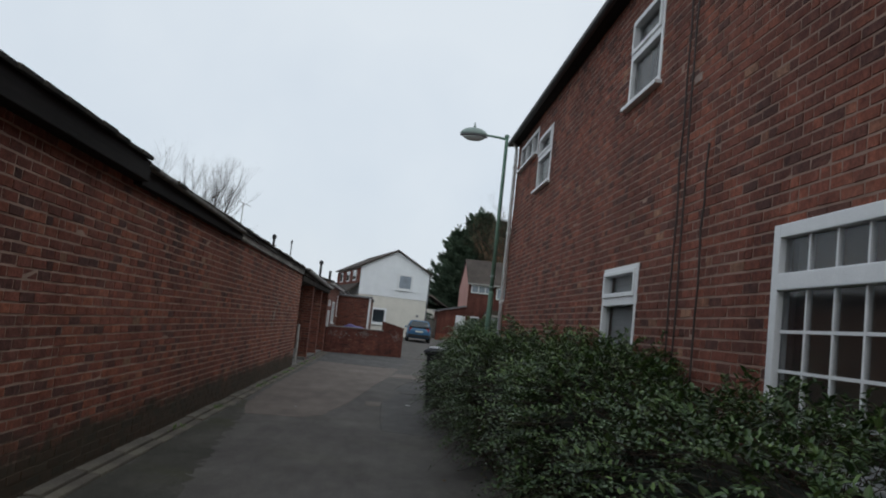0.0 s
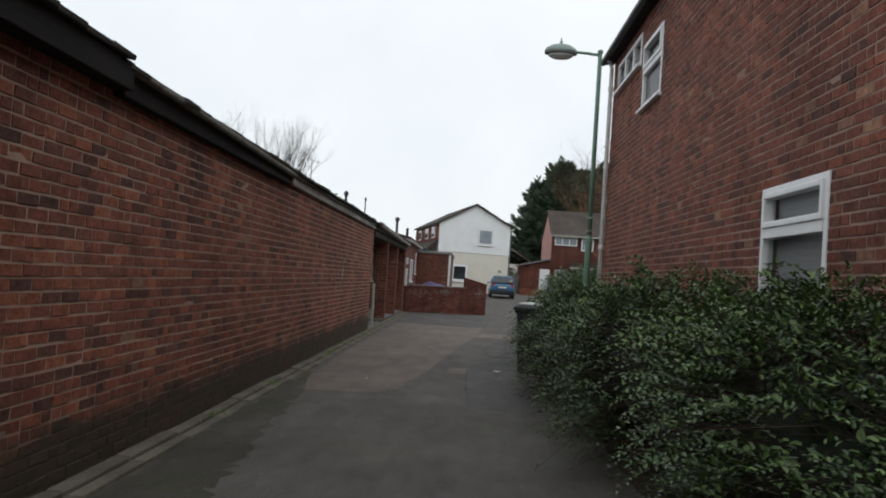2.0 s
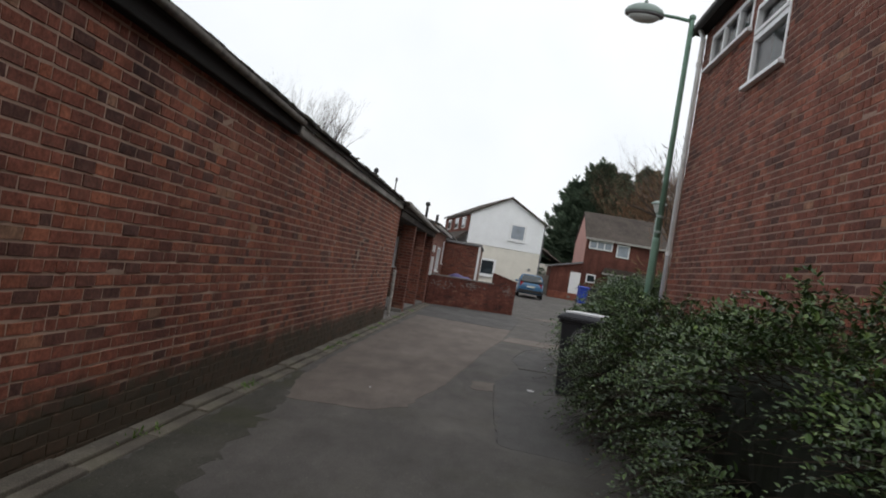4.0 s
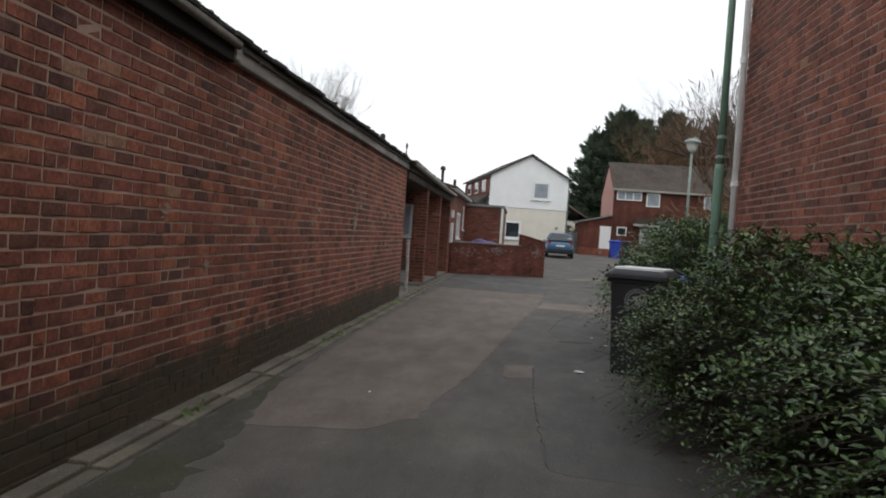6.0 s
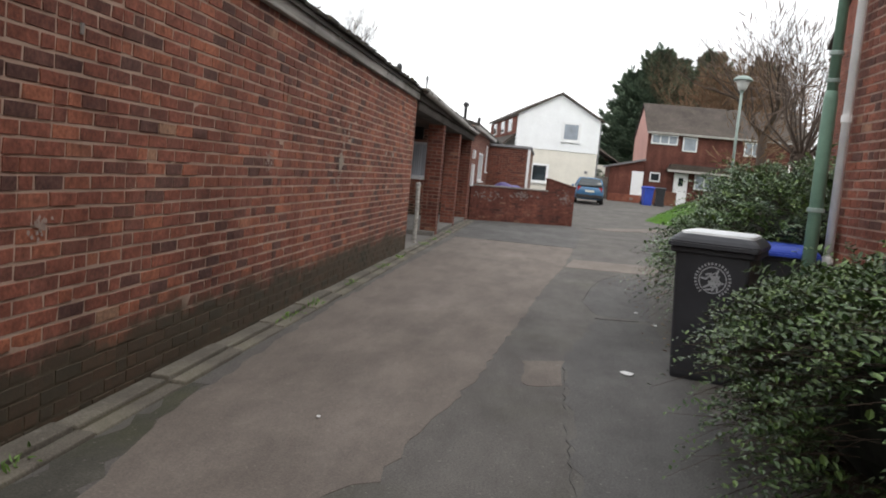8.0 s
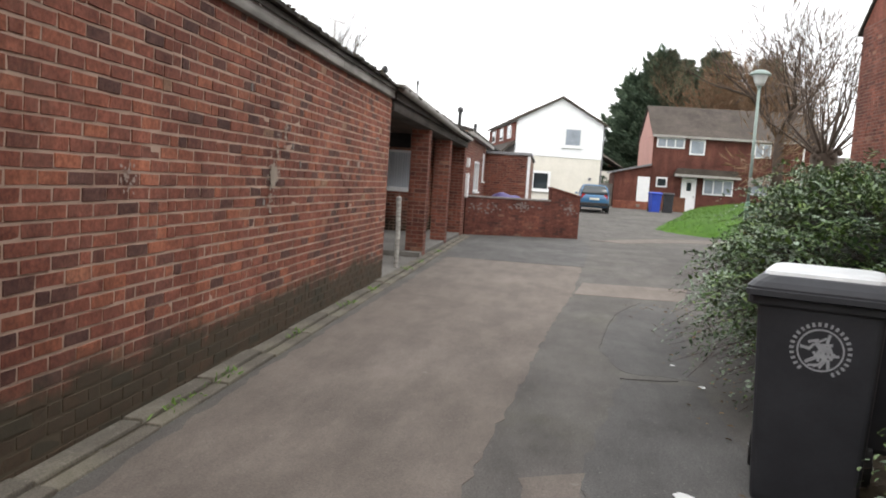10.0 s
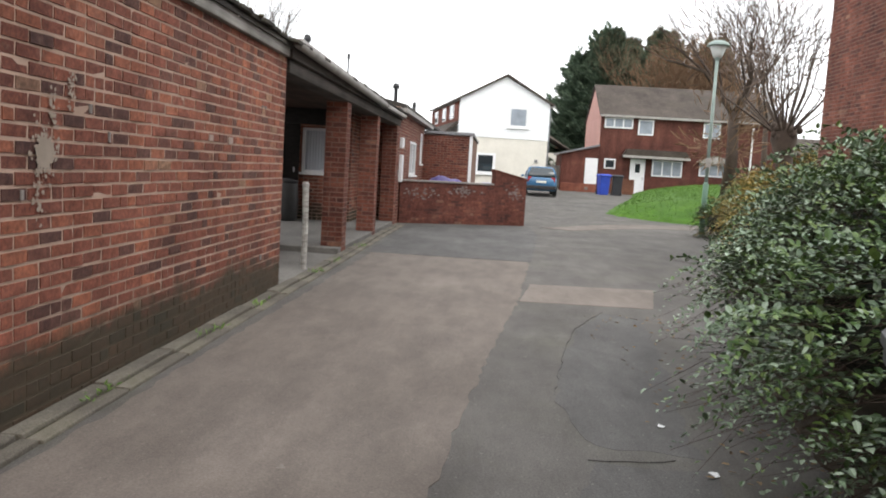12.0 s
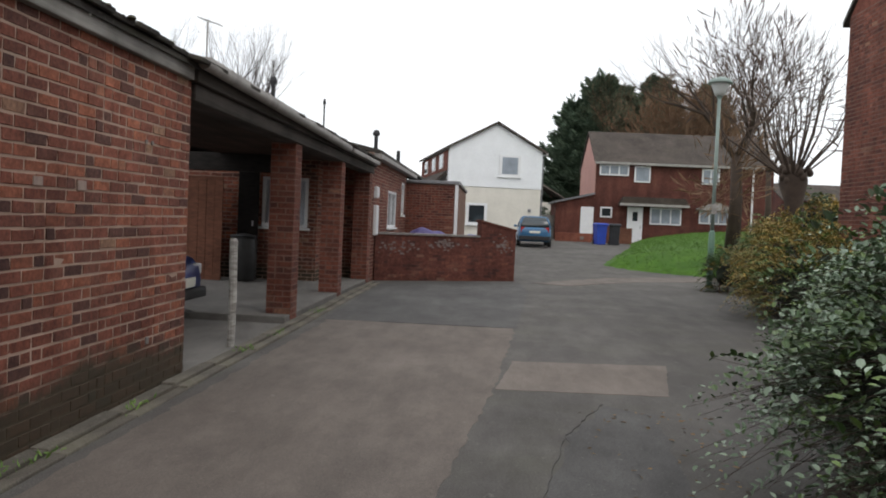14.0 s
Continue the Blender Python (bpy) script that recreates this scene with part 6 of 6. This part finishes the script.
pol = thing("tree", "pollarded tree with a thick knuckle and long shoots", "tree", (8.5, 37.6, 0.0))
part("trunk", tube(bmesh.new(), [(0, 0, -0.1), (0.03, 0, 1.4), (-0.05, 0, 2.3), (-0.1, 0, 2.8), (-0.1, 0, 3.1), (-0.1, 0, 3.3)], [0.26, 0.21, 0.25, 0.38, 0.34, 0.12], 14), M["bark"], pol, smooth=True)
rng = random.Random(21)
bm = bmesh.new()
for k in range(16):
    a, r = rng.uniform(0, 6.28), rng.uniform(0.3, 0.42)
    p = Vector((-0.1 + r * math.cos(a), r * math.sin(a), 2.85 + rng.uniform(-0.2, 0.35)))
    lathe(bm, [(0.03, -0.1), (0.09, -0.06), (0.11, 0.02), (0.07, 0.09), (0.02, 0.12)], 8, p)
part("knuckle", bm, M["bark"], pol, "knobbly pollard knuckle", smooth=True)
for k in range(30):
    bm = bmesh.new()
    a, out = rng.uniform(0, 6.28), rng.uniform(0.1, 1.05)
    p = Vector((-0.1 + 0.35 * out * math.cos(a), 0.35 * out * math.sin(a), 3.0))
    L = rng.uniform(2.2, 3.6)
    end = Vector((out * math.cos(a) * 2.7, out * math.sin(a) * 2.7, L * (1.1 - 0.35 * out)))
    mid = p + Vector((end.x * 0.55, end.y * 0.55, end.z * 0.4))
    top = p + end
    tube(bm, [p, mid, (mid + top) / 2 + Vector((0.06 * rng.gauss(0, 1), 0, 0.12)), top], [0.036, 0.022, 0.012, 0.004], 4)
    for j in range(6):
        t = rng.uniform(0.2, 0.97)
        q = mid.lerp(top, t)
        tube(bm, [q, q + Vector((rng.gauss(0, 0.3), rng.gauss(0, 0.3), rng.uniform(0.3, 0.7)))], [0.008, 0.003], 3, cap=False)
    part("shoot", bm, M["bark"], pol, "long straight bare shoot")

twig_cloud(pol, M["twig_grey"], (-0.1, 0, 5.3), (2.0, 1.6, 2.0), 350, 68)


def conifer(label, at, height, radius, seed, boughs):
    """Dark tree of separate upswept boughs with ragged tips and gaps."""
    e = thing("conifer_tree", label, "tree", at)
    part("trunk", tube(bmesh.new(), [(0, 0, -0.2), (0, 0, height * 0.5), (0, 0, height * 0.97)], [0.3, 0.2, 0.03], 8), M["bark"], e)
    rng = np.random.default_rng(seed)
    P, D, L = [], [], []
    limb = bmesh.new()
    for k in range(boughs):
        t = (k + rng.random()) / boughs
        z = height * (0.08 + 0.88 * t)
        reach = radius * (1 - t) ** 0.7 * rng.uniform(0.45, 1.3) + 0.35
        a = k * 2.4 + rng.normal(0, 0.35)
        lift = rng.uniform(0.05, 0.3) + 0.5 * t
        out = np.array([math.cos(a), math.sin(a), 0.0])
        side = np.array([-math.sin(a), math.cos(a), 0.0])
        n = int(90 + 110 * reach / radius)
        s = rng.random(n) ** 0.55
        path = s * reach
        mid = out * path[:, None] + np.array([0, 0, 1.0]) * (z + lift * path * (s - 0.25) * 1.3)[:, None]
        spread = (0.13 * reach + 0.1) * (1.05 - s) * 1.2 + 0.06
        P.append(mid + side * (rng.normal(0, 1, n) * spread)[:, None] + np.array([0, 0, 1.0]) * rng.normal(-0.05, 0.13, n)[:, None])
        D.append(unit(out + side * rng.normal(0, 0.5, (n, 1)) + np.array([0, 0, 1.0]) * rng.normal(0.35 + 0.5 * t, 0.3, (n, 1))))
        L.append(rng.uniform(0.35, 0.85, n) * (1.1 - 0.4 * s))
        end = out * reach * 0.9
        tube(limb, [(0, 0, z), (end[0] * 0.5, end[1] * 0.5, z + lift * reach * 0.1), (end[0], end[1], z + lift * reach * 0.75)], [0.05, 0.03, 0.01], 4, cap=False)
    for q in range(3):
        n = 60
        top = np.array([rng.normal(0, 0.5), rng.normal(0, 0.5), height * rng.uniform(0.93, 1.03)])
        P.append(top + np.stack([rng.normal(0, 0.12, n), rng.normal(0, 0.12, n), -rng.random(n) * 1.2], 1))
        D.append(unit(np.stack([rng.normal(0, 0.4, n), rng.normal(0, 0.4, n), np.ones(n)], 1)))
        L.append(rng.uniform(0.25, 0.5, n))
    P, D, L = np.concatenate(P), np.concatenate(D), np.concatenate(L)
    lv, lf = leaf_arrays(P, D, unit(rng.normal(size=D.shape)), L, L * 0.22)
    part("boughs", limb, M["bark"], e)
    tagged(link("crown", raw_mesh("crown", lv, lf, M["conifer"]), None, e, "dark green needle sprays"), kind="stuff")


conifer("tall dark evergreen conifer behind the brick house", (8.4, 78, 0.5), 12.4, 4.2, 31, 190)
conifer("tall dark evergreen conifer behind the brick house", (12.6, 79, 0.5), 12.6, 4.4, 32, 190)
conifer("broad dark conifer behind the houses", (6.6, 79, 0.5), 10.6, 3.2, 33, 150)
conifer("tall dark evergreen conifer behind the brick house", (10.4, 82, 0.5), 12.3, 4.2, 35, 190)
conifer("dark conifer beyond the brick house", (17.0, 80, 0.5), 12.4, 3.6, 34, 170)
hedge("dark clipped evergreen hedge before the far garden", [(10.0, 41.0, 0.8, 2.4), (14.0, 42.5, 0.9, 2.7), (20.0, 44.0, 0.9, 2.6)], 160, 306, (M["leaf"], M["leaf_orange"]), 0.3, 0.11)
hedge("dark bushes at the end of the road", [(2.6, 66, 0.9, 2.2), (3.4, 68, 1.0, 2.4)], 200, 307, (M["conifer"], M["leaf"]), 0.2, 0.12)
# distant rows that close the view
for k, (x, y, w, d, h, label) in enumerate([(-40, 95, 30, 9, 6.0, "far terrace of brown brick houses"), (-4, 110, 30, 9, 6.0, "far terrace of brown brick houses"), (30, 100, 30, 9, 6.2, "far terrace of brown brick houses"), (-30, -45, 60, 9, 6.0, "terrace of brick houses behind the alley")]):
    t = thing("terrace", label, "house", (x, y, ground_z(x, y)))
    gable_house(t, w, d, h * 0.7, h, M["brick_far"], M["roof_far"])
